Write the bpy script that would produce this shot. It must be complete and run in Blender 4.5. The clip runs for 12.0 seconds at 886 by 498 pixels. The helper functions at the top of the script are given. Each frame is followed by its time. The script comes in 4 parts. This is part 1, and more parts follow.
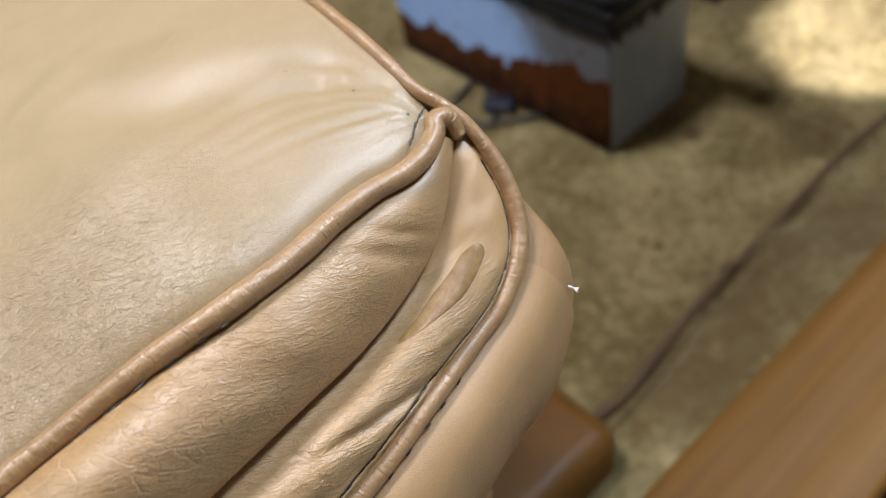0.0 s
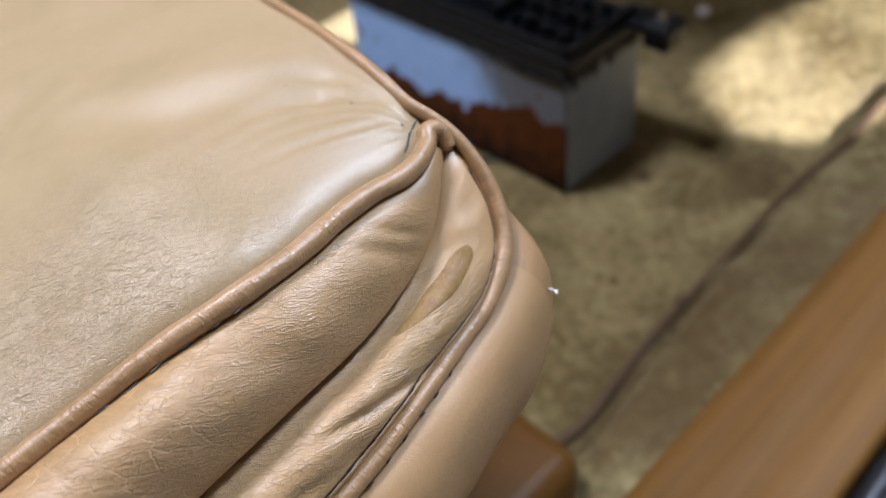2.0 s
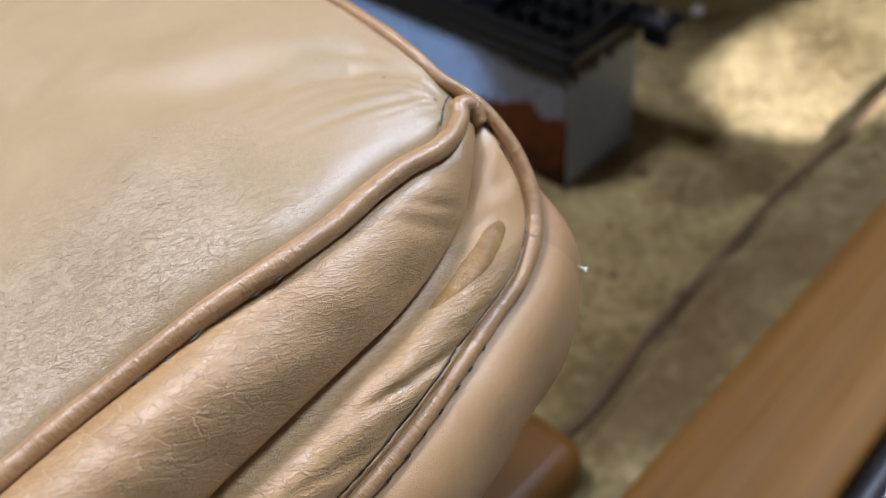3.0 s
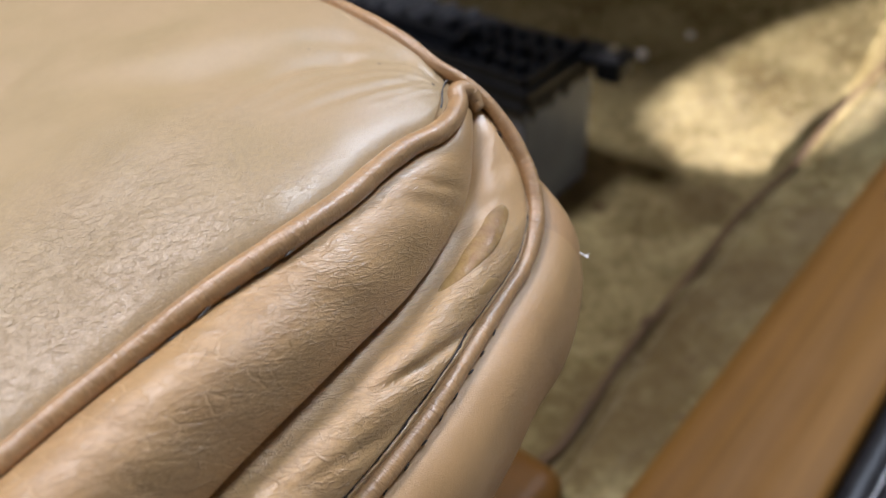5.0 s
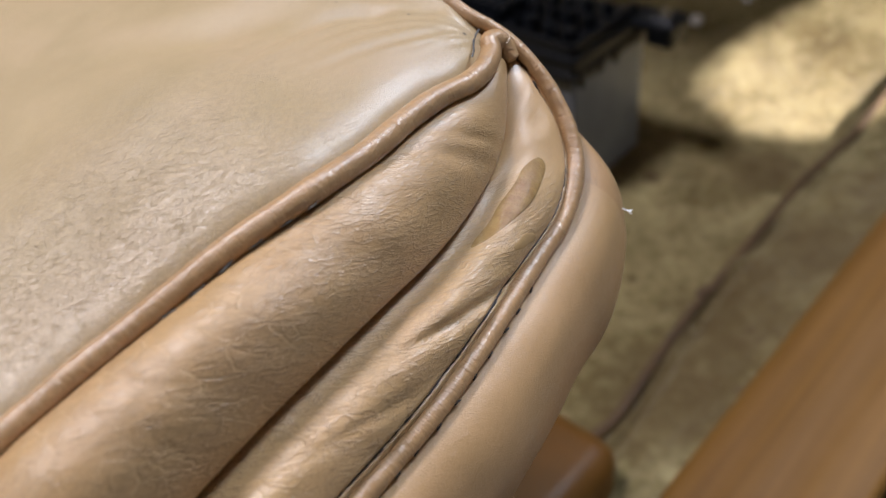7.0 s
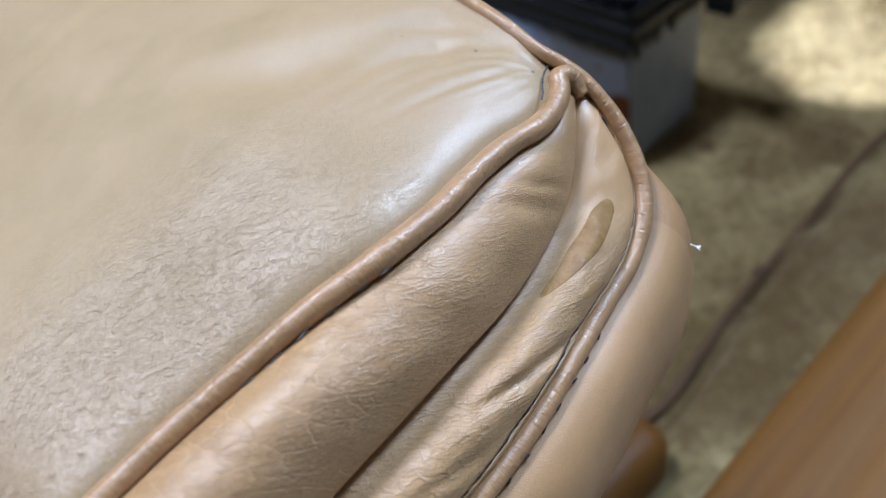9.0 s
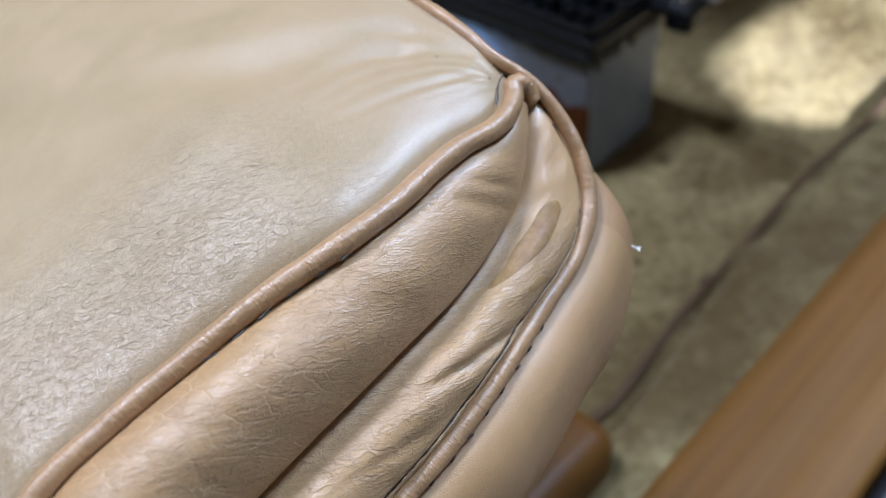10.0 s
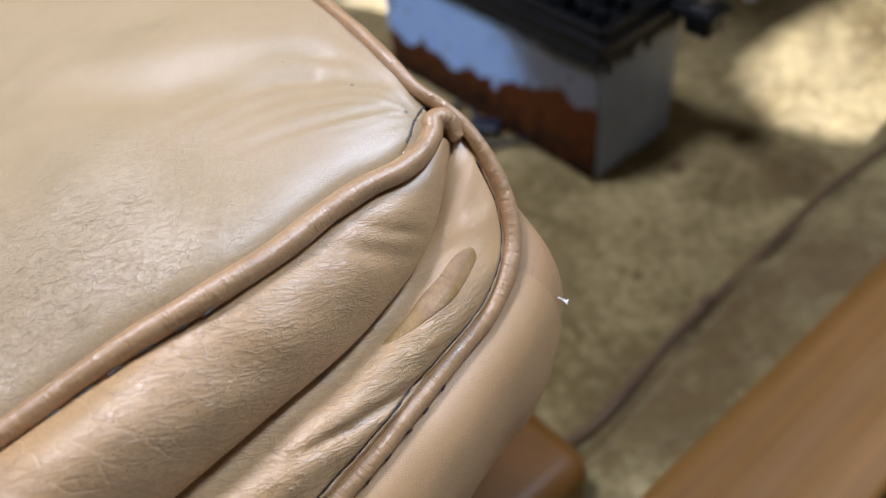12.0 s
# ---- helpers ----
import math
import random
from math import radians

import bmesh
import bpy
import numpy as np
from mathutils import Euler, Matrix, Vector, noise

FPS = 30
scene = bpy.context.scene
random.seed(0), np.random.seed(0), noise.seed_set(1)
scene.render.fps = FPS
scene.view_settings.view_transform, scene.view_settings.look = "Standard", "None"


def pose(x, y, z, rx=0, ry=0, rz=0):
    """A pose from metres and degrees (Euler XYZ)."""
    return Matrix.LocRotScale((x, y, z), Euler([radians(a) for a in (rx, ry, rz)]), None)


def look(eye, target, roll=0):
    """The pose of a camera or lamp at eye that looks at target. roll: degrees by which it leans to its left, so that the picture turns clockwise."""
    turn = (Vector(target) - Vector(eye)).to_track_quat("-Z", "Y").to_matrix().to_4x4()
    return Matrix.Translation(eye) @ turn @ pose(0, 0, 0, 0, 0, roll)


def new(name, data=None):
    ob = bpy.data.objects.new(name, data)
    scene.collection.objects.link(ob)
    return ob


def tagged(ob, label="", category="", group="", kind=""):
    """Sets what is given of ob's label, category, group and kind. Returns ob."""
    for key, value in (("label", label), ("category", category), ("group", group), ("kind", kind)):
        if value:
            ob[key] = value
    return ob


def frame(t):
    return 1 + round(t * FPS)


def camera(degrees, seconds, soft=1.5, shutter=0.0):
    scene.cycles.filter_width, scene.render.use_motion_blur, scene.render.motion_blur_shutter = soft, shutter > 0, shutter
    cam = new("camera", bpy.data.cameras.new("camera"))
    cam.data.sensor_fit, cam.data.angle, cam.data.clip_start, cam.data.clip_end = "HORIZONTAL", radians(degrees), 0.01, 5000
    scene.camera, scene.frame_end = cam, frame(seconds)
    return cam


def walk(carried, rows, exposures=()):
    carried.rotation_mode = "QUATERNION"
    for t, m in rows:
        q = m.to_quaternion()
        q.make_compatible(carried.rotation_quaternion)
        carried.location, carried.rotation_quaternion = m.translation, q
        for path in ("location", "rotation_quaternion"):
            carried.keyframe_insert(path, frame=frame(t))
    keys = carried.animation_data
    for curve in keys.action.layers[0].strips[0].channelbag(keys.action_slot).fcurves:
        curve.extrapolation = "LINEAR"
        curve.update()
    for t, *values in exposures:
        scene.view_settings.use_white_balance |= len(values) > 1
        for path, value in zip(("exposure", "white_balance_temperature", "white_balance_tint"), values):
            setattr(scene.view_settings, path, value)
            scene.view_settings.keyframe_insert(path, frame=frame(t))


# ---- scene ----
# camera: handheld, a forearm's length from the seat corner
cam = camera(56.0, 12.0, 1.25)
cam.data.dof.use_dof = True
cam.data.dof.focus_distance = 0.245
cam.data.dof.aperture_fstop = 7.5
PATH = [
    (0, (0.1715, -0.1287, 0.5652), (-0.0009, -0.0137, 0.3483), -11.82),
    (0.5, (0.1724, -0.1331, 0.5681), (-0.0023, -0.0160, 0.3542), -11.49),
    (1, (0.1688, -0.1457, 0.5612), (-0.0058, -0.0243, 0.3496), -10.49),
    (1.5, (0.1765, -0.1452, 0.5653), (0.0047, -0.0136, 0.3576), -8.95),
    (2, (0.1799, -0.1564, 0.5678), (0.0117, -0.0169, 0.3623), -7.44),
    (2.5, (0.1827, -0.1607, 0.5616), (0.0178, -0.0168, 0.3564), -6.01),
    (3, (0.1716, -0.1730, 0.5616), (0.0074, -0.0283, 0.3565), -5.94),
    (3.5, (0.1692, -0.1763, 0.5522), (0.0068, -0.0280, 0.3481), -5.45),
    (5.3, (0.1627, -0.2027, 0.5386), (0.0047, -0.0308, 0.3502), -3.79),
    (5.5, (0.1709, -0.2065, 0.5388), (0.0127, -0.0353, 0.3500), -3.71),
    (6, (0.1725, -0.2082, 0.5385), (0.0113, -0.0385, 0.3508), -4.33),
    (6.5, (0.1740, -0.2110, 0.5429), (0.0082, -0.0486, 0.3528), -5.83),
    (7, (0.1661, -0.1902, 0.5255), (-0.0048, -0.0362, 0.3329), -8.09),
    (7.5, (0.1612, -0.1959, 0.5372), (-0.0145, -0.0513, 0.3417), -10.54),
    (7.7, (0.1596, -0.1722, 0.5257), (-0.0175, -0.0373, 0.3245), -12.35),
    (9.3, (0.1475, -0.1831, 0.5555), (-0.0227, -0.0500, 0.3473), -10.32),
    (9.5, (0.1504, -0.1887, 0.5570), (-0.0182, -0.0500, 0.3513), -8.86),
    (10, (0.1606, -0.1862, 0.5587), (-0.0038, -0.0441, 0.3518), -6.72),
    (10.5, (0.1627, -0.1750, 0.5602), (-0.0003, -0.0335, 0.3519), -5.85),
    (11, (0.1627, -0.1632, 0.5615), (0.0009, -0.0217, 0.3522), -5.02),
    (11.5, (0.1624, -0.1523, 0.5634), (-0.0007, -0.0156, 0.3519), -5.49),
    (12, (0.1680, -0.1344, 0.5564), (-0.0027, -0.0072, 0.3450), -6.44),
]
LIGHT = [(0.0, 1.76, 6450, 16), (1.0, 1.75, 6100, 17), (2.5, 1.71, 6100, 20), (5.5, 1.61, 6500, 20), (7.5, 1.64, 6250, 20), (9.5, 1.71, 5350, 16), (12.0, 1.75, 5900, 20)]
walk(cam, [(t, look(eye, target, roll)) for t, eye, target, roll in PATH], LIGHT)

# ---- light ----
world = bpy.data.worlds.new("sky")
scene.world = world
world.use_nodes = True
wn = world.node_tree.nodes
sky = wn.new("ShaderNodeTexSky")
sky.sky_type = "NISHITA"
sky.sun_disc = False
SUN = Vector((0.75, 0.30, 0.59)).normalized()
sky.sun_elevation = math.asin(SUN.z)
sky.sun_rotation = math.atan2(SUN.x, SUN.y)
world.node_tree.links.new(sky.outputs[0], wn["Background"].inputs[0])
wn["Background"].inputs[1].default_value = 0.05

sun = new("sun", bpy.data.lights.new("sun", "SUN"))
sun.data.energy, sun.data.angle, sun.data.color = 5.0, radians(0.53), (1.0, 0.98, 0.93)
sun.matrix_world = look(SUN * 6, (0, 0, 0))


def area(name, eye, target, w, h, power, color):
    la = new(name, bpy.data.lights.new(name, "AREA"))
    la.data.shape, la.data.size, la.data.size_y = "RECTANGLE", w, h
    la.data.energy, la.data.color = power, color
    la.matrix_world = look(eye, target)
    return la


# lamps in the added workshop's roof and wall openings; rear and door are fill
area("skylight_daylight", (0.30, 1.38, 2.42), (0.30, 1.38, 0), 0.56, 0.60, 25.5, (0.72, 0.87, 1.0))
area("rear_fill_light", (-0.80, -0.35, 2.42), (-0.80, -0.35, 0), 0.5, 0.4, 16.5, (0.95, 0.97, 1.0))
area("south_window_daylight", (-1.36, -2.97, 2.18), (-0.30, 0.0, 0.3), 0.7, 0.36, 8, (0.90, 0.95, 1.0))
area("low_east_fill_light", (1.98, -0.40, -0.075), (0, -0.40, -0.075), 2.0, 0.05, 0.03, (0.92, 0.96, 1.0))

# ---- materials ----


class Nodes:
    """A short way to write a node tree."""

    def __init__(self, name):
        self.mat = bpy.data.materials.new(name)
        self.mat.use_nodes = True
        self.t = self.mat.node_tree
        self.bsdf = self.t.nodes["Principled BSDF"]

    def node(self, kind):
        return self.t.nodes.new("ShaderNode" + kind)

    def link(self, a, b):
        self.t.links.new(a, b)
        return self

    def coords(self, which="Object", scale=(1, 1, 1), turn=(0, 0, 0)):
        tc = self.t.nodes.new("ShaderNodeTexCoord")
        mp = self.t.nodes.new("ShaderNodeMapping")
        mp.inputs["Scale"].default_value = scale
        mp.inputs["Rotation"].default_value = turn
        self.link(tc.outputs[which], mp.inputs[0])
        return mp.outputs[0]

    def noise(self, vec, scale, detail=4.0, rough=0.55, warp=0.0):
        n = self.t.nodes.new("ShaderNodeTexNoise")
        n.inputs["Scale"].default_value = scale
        n.inputs["Detail"].default_value = detail
        n.inputs["Roughness"].default_value = rough
        n.inputs["Distortion"].default_value = warp
        self.link(vec, n.inputs["Vector"])
        return n.outputs["Fac"]

    def cells(self, vec, scale, feature="DISTANCE_TO_EDGE", jitter=1.0):
        n = self.t.nodes.new("ShaderNodeTexVoronoi")
        n.feature = feature
        n.inputs["Scale"].default_value = scale
        n.inputs["Randomness"].default_value = jitter
        self.link(vec, n.inputs["Vector"])
        return n.outputs["Distance"]

    def ramp(self, fac, *stops):
        n = self.t.nodes.new("ShaderNodeValToRGB")
        el = n.color_ramp.elements
        while len(el) < len(stops):
            el.new(0.5)
        for e, (p, c) in zip(el, stops):
            e.position = p
            e.color = (*c, 1) if isinstance(c, tuple) else (c, c, c, 1)
        self.link(fac, n.inputs[0])
        return n.outputs[0]

    def mix(self, fac, a, b, blend="MIX"):
        n = self.t.nodes.new("ShaderNodeMix")
        n.data_type, n.blend_type = "RGBA", blend
        for sock, v in ((n.inputs[0], fac), (n.inputs[6], a), (n.inputs[7], b)):
            if isinstance(v, (int, float)):
                sock.default_value = v if sock == n.inputs[0] else (v, v, v, 1)
            elif isinstance(v, tuple):
                sock.default_value = (*v, 1)
            else:
                self.link(v, sock)
        return n.outputs[2]

    def math(self, op, a, b=0.0, clamp=False):
        n = self.t.nodes.new("ShaderNodeMath")
        n.operation, n.use_clamp = op, clamp
        for sock, v in zip(n.inputs, (a, b)):
            if isinstance(v, (int, float)):
                sock.default_value = v
            else:
                self.link(v, sock)
        return n.outputs[0]

    def warped(self, vec, scale, amount):
        """The coordinates, pushed about by noise."""
        n = self.t.nodes.new("ShaderNodeTexNoise")
        n.inputs["Scale"].default_value = scale
        self.link(vec, n.inputs["Vector"])
        m = self.t.nodes.new("ShaderNodeVectorMath")
        m.operation = "MULTIPLY_ADD"
        self.link(n.outputs["Color"], m.inputs[0])
        m.inputs[1].default_value = (amount,) * 3
        self.link(vec, m.inputs[2])
        return m.outputs[0]

    def bump(self, height, strength, distance, under=None):
        n = self.t.nodes.new("ShaderNodeBump")
        n.inputs["Strength"].default_value = strength
        n.inputs["Distance"].default_value = distance
        self.link(height, n.inputs["Height"])
        if under is not None:
            self.link(under, n.inputs["Normal"])
        return n.outputs[0]

    def set(self, **values):
        for key, v in values.items():
            sock = self.bsdf.inputs[key.replace("_", " ")]
            if isinstance(v, (int, float)):
                sock.default_value = v
            elif isinstance(v, tuple):
                sock.default_value = (*v, 1) if len(v) == 3 else v
            else:
                self.link(v, sock)
        return self


def aniso(m, vec, angle, along, across):
    """Coordinates turned so that lines at that angle in the map are drawn out, as wrinkles per metre along and across."""
    a, b = m.node("Mapping"), m.node("Mapping")
    a.inputs["Rotation"].default_value = (0, 0, radians(-angle))
    b.inputs["Scale"].default_value = (along, across, 1)
    m.link(vec, a.inputs[0])
    m.link(a.outputs[0], b.inputs[0])
    return b.outputs[0]


def crinkle(m, vec, angle, along, across, width=0.10):
    """A net of long, branching creases drawn out along one angle: 0 in the creases, 1 on the pillows between."""
    n = m.t.nodes.new("ShaderNodeTexVoronoi")
    n.feature = "DISTANCE_TO_EDGE"
    n.inputs["Scale"].default_value = 1.0
    n.inputs["Randomness"].default_value = 0.95
    m.link(aniso(m, vec, angle, along, across), n.inputs["Vector"])
    r = m.t.nodes.new("ShaderNodeValToRGB")
    r.color_ramp.interpolation = "EASE"
    el = r.color_ramp.elements
    el[0].position, el[1].position = 0.0, width
    m.link(n.outputs["Distance"], r.inputs[0])
    return r.outputs[0]


def leather(name, tone, wrinkles, depth=1.0, gloss=0.42, seed=0.0, fine=1.0, dots=True, cover=(0.35, 0.62), fade=(), net=None, shine=0.6, coat=0.06, rubbed=0.0, lumpy=1.0, crack=0.30):
    """Full-grain tan leather: pores, nets of creases (angle, along, across, depth, width), soft blotches and specks."""
    m = Nodes(name)
    raw = m.coords("UV")
    ob = m.coords("Object")
    off = m.node("VectorMath")
    off.operation = "ADD"
    off.inputs[1].default_value = (seed, seed * 0.7, seed * 0.3)
    m.link(raw, off.inputs[0])
    uv = m.warped(m.warped(off.outputs[0], 70, 0.006), 520, 0.0013)
    normal, dark = None, None
    where = m.ramp(m.noise(ob, 30, 3, 0.6), (cover[0], 0.35), (cover[1], 1.0))
    for axis, *stops in fade:
        sep = m.node("SeparateXYZ")
        m.link(raw, sep.inputs[0])
        where = m.math("MULTIPLY", where, m.ramp(m.math("MULTIPLY", sep.outputs[axis], 4.0), *[(a * 4, f) for a, f in stops]))
    for k, (angle, along, across, deep, width) in enumerate(wrinkles):
        g = crinkle(m, uv, angle, along, across, width)
        # each crease runs out and begins again
        broken = m.ramp(m.noise(aniso(m, uv, angle, along * 0.55, across * 0.40), 1.0 + 0.13 * k, 2, 0.5), (0.38, 0.0), (0.60, 1.0))
        g = m.mix(m.math("MULTIPLY", where, broken), 1.0, g)
        normal = m.bump(g, 1.0, 0.00019 * deep * depth, normal)
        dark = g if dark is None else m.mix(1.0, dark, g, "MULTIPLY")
    if net:
        # pale raised lines where the finish has been drawn, in large uneven cells
        sepn = m.node("SeparateXYZ")
        m.link(raw, sepn.inputs[0])
        lines = m.ramp(m.cells(m.warped(m.warped(off.outputs[0], 55, 0.010), 420, 0.0016), net[0]), (0.0, 1.0), (net[1], 0.0))
        lines = m.math("MULTIPLY", lines, m.ramp(m.noise(off.outputs[0], net[0] * 0.62, 2), (0.42, 0.0), (0.56, 1.0)))
        lines = m.math("MULTIPLY", lines, m.ramp(m.math("MULTIPLY", sepn.outputs[0], 4.0), (net[2] * 4, 0.0), (net[3] * 4, 1.0)))
        normal = m.bump(lines, 1.0, 0.00012, normal)
    swell = m.noise(aniso(m, uv, wrinkles[0][0], 70, 190), 1.0, 3, 0.55, 0.3)
    normal = m.bump(swell, 0.8, 0.0007 * depth * lumpy, normal)
    relief = normal
    mesh_cells = m.cells(m.warped(off.outputs[0], 400, 0.0006), 1900)
    pores = m.ramp(mesh_cells, (0.0, 0.0), (0.34, 1.0))
    normal = m.bump(pores, 1.0, 0.00003 * fine, normal)
    normal = m.bump(m.noise(off.outputs[0], 2300, 4, 0.65), 1.0, 0.00007 * fine, normal)
    blot = m.noise(ob, 22, 3, 0.6)
    c = m.mix(m.ramp(blot, (0.30, 0.0), (0.72, 1.0)), tuple(v * 0.91 for v in tone), tuple(min(1, v * 1.08) for v in tone))
    pink = (tone[0] * 1.02, tone[1] * 0.98, tone[2] * 1.08)
    c = m.mix(m.math("MULTIPLY", m.ramp(m.noise(ob, 11, 3, 0.6), (0.40, 0.0), (0.62, 1.0)), 0.8), c, pink)
    c = m.mix(m.math("MULTIPLY", m.ramp(m.noise(ob, 210, 4, 0.65), (0.35, 1.0), (0.6, 0.0)), 0.13), c, tuple(v * 0.72 for v in tone))
    # the crease nets also darken the colour itself, by the crack amount
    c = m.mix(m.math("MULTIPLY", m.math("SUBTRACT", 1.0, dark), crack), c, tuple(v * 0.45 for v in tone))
    c = m.mix(m.math("MULTIPLY", m.math("SUBTRACT", 1.0, pores), 0.16), c, tuple(v * 0.55 for v in tone))
    if net:
        c = m.mix(m.math("MULTIPLY", lines, 0.4), c, tuple(min(1, v * 1.2 + 0.06) for v in tone))
    r = m.math("ADD", m.math("MULTIPLY", blot, 0.12), gloss - 0.06)
    r = m.math("ADD", r, m.math("MULTIPLY", m.math("SUBTRACT", 1.0, pores), 0.10))
    if rubbed:
        # polished by wear along the seam
        sepr = m.node("SeparateXYZ")
        m.link(raw, sepr.inputs[0])
        r = m.math("SUBTRACT", r, m.math("MULTIPLY", m.ramp(m.math("MULTIPLY", sepr.outputs[1], 10.0), (0.08, 1.0), (0.30, 0.0)), rubbed))
    if dots:
        sp = m.ramp(m.cells(ob, 75, "F1"), (0.04, 1.0), (0.062, 0.0))
        keep = m.ramp(m.noise(ob, 40, 1), (0.60, 0.0), (0.64, 1.0))
        c = m.mix(m.math("MULTIPLY", sp, m.math("MULTIPLY", keep, 0.75)), c, (0.05, 0.035, 0.025))
    m.set(Base_Color=c, Roughness=r, Normal=normal, Specular_IOR_Level=shine, Coat_Weight=coat, Coat_Roughness=0.29)
    m.set(Coat_Normal=m.bump(m.noise(off.outputs[0], 1500, 3, 0.6), 1.0, 0.00005, relief))
    return m.mat


TAN = (0.440, 0.263, 0.109)
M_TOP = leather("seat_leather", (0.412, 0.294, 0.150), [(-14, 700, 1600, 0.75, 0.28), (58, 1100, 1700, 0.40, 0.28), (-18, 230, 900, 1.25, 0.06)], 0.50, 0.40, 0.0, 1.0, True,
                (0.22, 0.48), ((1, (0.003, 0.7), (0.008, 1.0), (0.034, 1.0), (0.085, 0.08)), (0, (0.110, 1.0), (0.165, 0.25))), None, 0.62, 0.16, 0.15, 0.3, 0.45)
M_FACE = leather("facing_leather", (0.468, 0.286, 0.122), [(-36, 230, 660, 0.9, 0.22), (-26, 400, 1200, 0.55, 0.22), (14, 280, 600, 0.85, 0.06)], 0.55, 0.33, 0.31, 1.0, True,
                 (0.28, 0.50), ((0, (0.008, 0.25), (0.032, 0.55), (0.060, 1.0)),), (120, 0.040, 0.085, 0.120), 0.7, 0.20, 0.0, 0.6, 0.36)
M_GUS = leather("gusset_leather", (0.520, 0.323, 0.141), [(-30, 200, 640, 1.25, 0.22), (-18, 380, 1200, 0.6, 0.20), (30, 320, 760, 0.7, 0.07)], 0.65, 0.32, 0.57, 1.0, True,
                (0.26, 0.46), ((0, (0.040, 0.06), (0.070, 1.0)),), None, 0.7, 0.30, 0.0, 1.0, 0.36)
M_SIDE = leather("side_leather", TAN, [(10, 900, 1500, 0.35, 0.25), (-35, 700, 1200, 0.3, 0.2)], 0.8, 0.40, 0.83, 1.4, False, coat=0.14, lumpy=0.5, crack=0.08)
M_FRONT = leather("front_leather", (0.40, 0.232, 0.098), [(0, 200, 500, 0.25, 0.08)], 0.6, 0.45, 0.13, 0.8, False)


def pipe_leather():
    m = Nodes("piping_leather")
    uv = m.coords("UV")
    ob = m.coords("Object")
    st = m.node("Mapping")
    st.inputs["Scale"].default_value = (1.0, 0.28, 1)
    m.link(m.warped(uv, 160, 0.0012), st.inputs[0])
    rings = m.noise(st.outputs[0], 620, 3, 0.6, 0.6)
    lumpy = m.noise(st.outputs[0], 260, 2, 0.5, 0.4)
    pores = m.cells(uv, 1700)
    n1 = m.bump(lumpy, 1.0, 0.0005)
    n1 = m.bump(rings, 1.0, 0.00044, n1)
    n1 = m.bump(m.ramp(m.cells(m.warped(uv, 300, 0.0012), 520), (0.0, 0.0), (0.25, 1.0)), 1.0, 0.00005, n1)
    n1 = m.bump(m.noise(st.outputs[0], 1900, 4, 0.65, 0.3), 1.0, 0.00022, n1)
    n2 = m.bump(pores, 1.0, 0.00006, n1)
    gloss = m.bump(m.noise(st.outputs[0], 1900, 4, 0.65, 0.3), 1.0, 0.00012, m.bump(rings, 1.0, 0.00032, m.bump(lumpy, 1.0, 0.0004)))
    tone = (0.385, 0.220, 0.095)
    c = m.mix(m.ramp(m.noise(ob, 60, 4, 0.6), (0.3, 0.0), (0.7, 1.0)), tuple(v * 0.88 for v in tone), tuple(v * 1.12 for v in tone))
    c = m.mix(m.math("MULTIPLY", m.ramp(rings, (0.36, 1.0), (0.56, 0.0)), 0.22), c, tuple(v * 0.58 for v in tone))
    c = m.mix(m.math("MULTIPLY", m.ramp(rings, (0.56, 0.0), (0.72, 1.0)), 0.35), c, tuple(v * 1.3 for v in tone))
    m.set(Base_Color=c, Roughness=0.38, Normal=n2, Specular_IOR_Level=0.7, Coat_Weight=0.55, Coat_Roughness=0.27, Coat_Normal=gloss)
    return m.mat


M_PIPE = pipe_leather()


def plain(name, color, rough, metal=0.0, spread=0.12, size=60.0, bumps=0.0, **more):
    m = Nodes(name)
    ob = m.coords("Object")
    f = m.noise(ob, size, 5, 0.6)
    c = m.mix(m.ramp(f, (0.3, 0.0), (0.7, 1.0)), tuple(v * (1 - spread) for v in color), tuple(min(1, v * (1 + spread)) for v in color))
    m.set(Base_Color=c, Roughness=m.math("ADD", m.math("MULTIPLY", f, 0.15), rough - 0.07), Metallic=metal, **more)
    if bumps:
        m.set(Normal=m.bump(m.noise(ob, size * 6, 4), 0.4, bumps))
    return m.mat


# stain spots and broader dark patches: place on the floor, radius, strength
DARK_PATCHES = [(-0.118, 0.512, 0.055, 0.45), (-0.100, 0.545, 0.040, 0.4), (-0.225, 0.448, 0.050, 0.4), (-0.196, 0.440, 0.012, 0.8), (-0.145, 0.297, 0.006, 0.7), (-0.130, 0.300, 0.007, 0.9),
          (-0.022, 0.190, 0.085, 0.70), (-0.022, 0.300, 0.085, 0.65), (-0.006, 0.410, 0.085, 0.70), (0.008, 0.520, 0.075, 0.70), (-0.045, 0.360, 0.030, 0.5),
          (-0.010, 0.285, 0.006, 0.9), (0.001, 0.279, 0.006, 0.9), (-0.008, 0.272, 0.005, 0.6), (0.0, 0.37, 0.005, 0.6)]


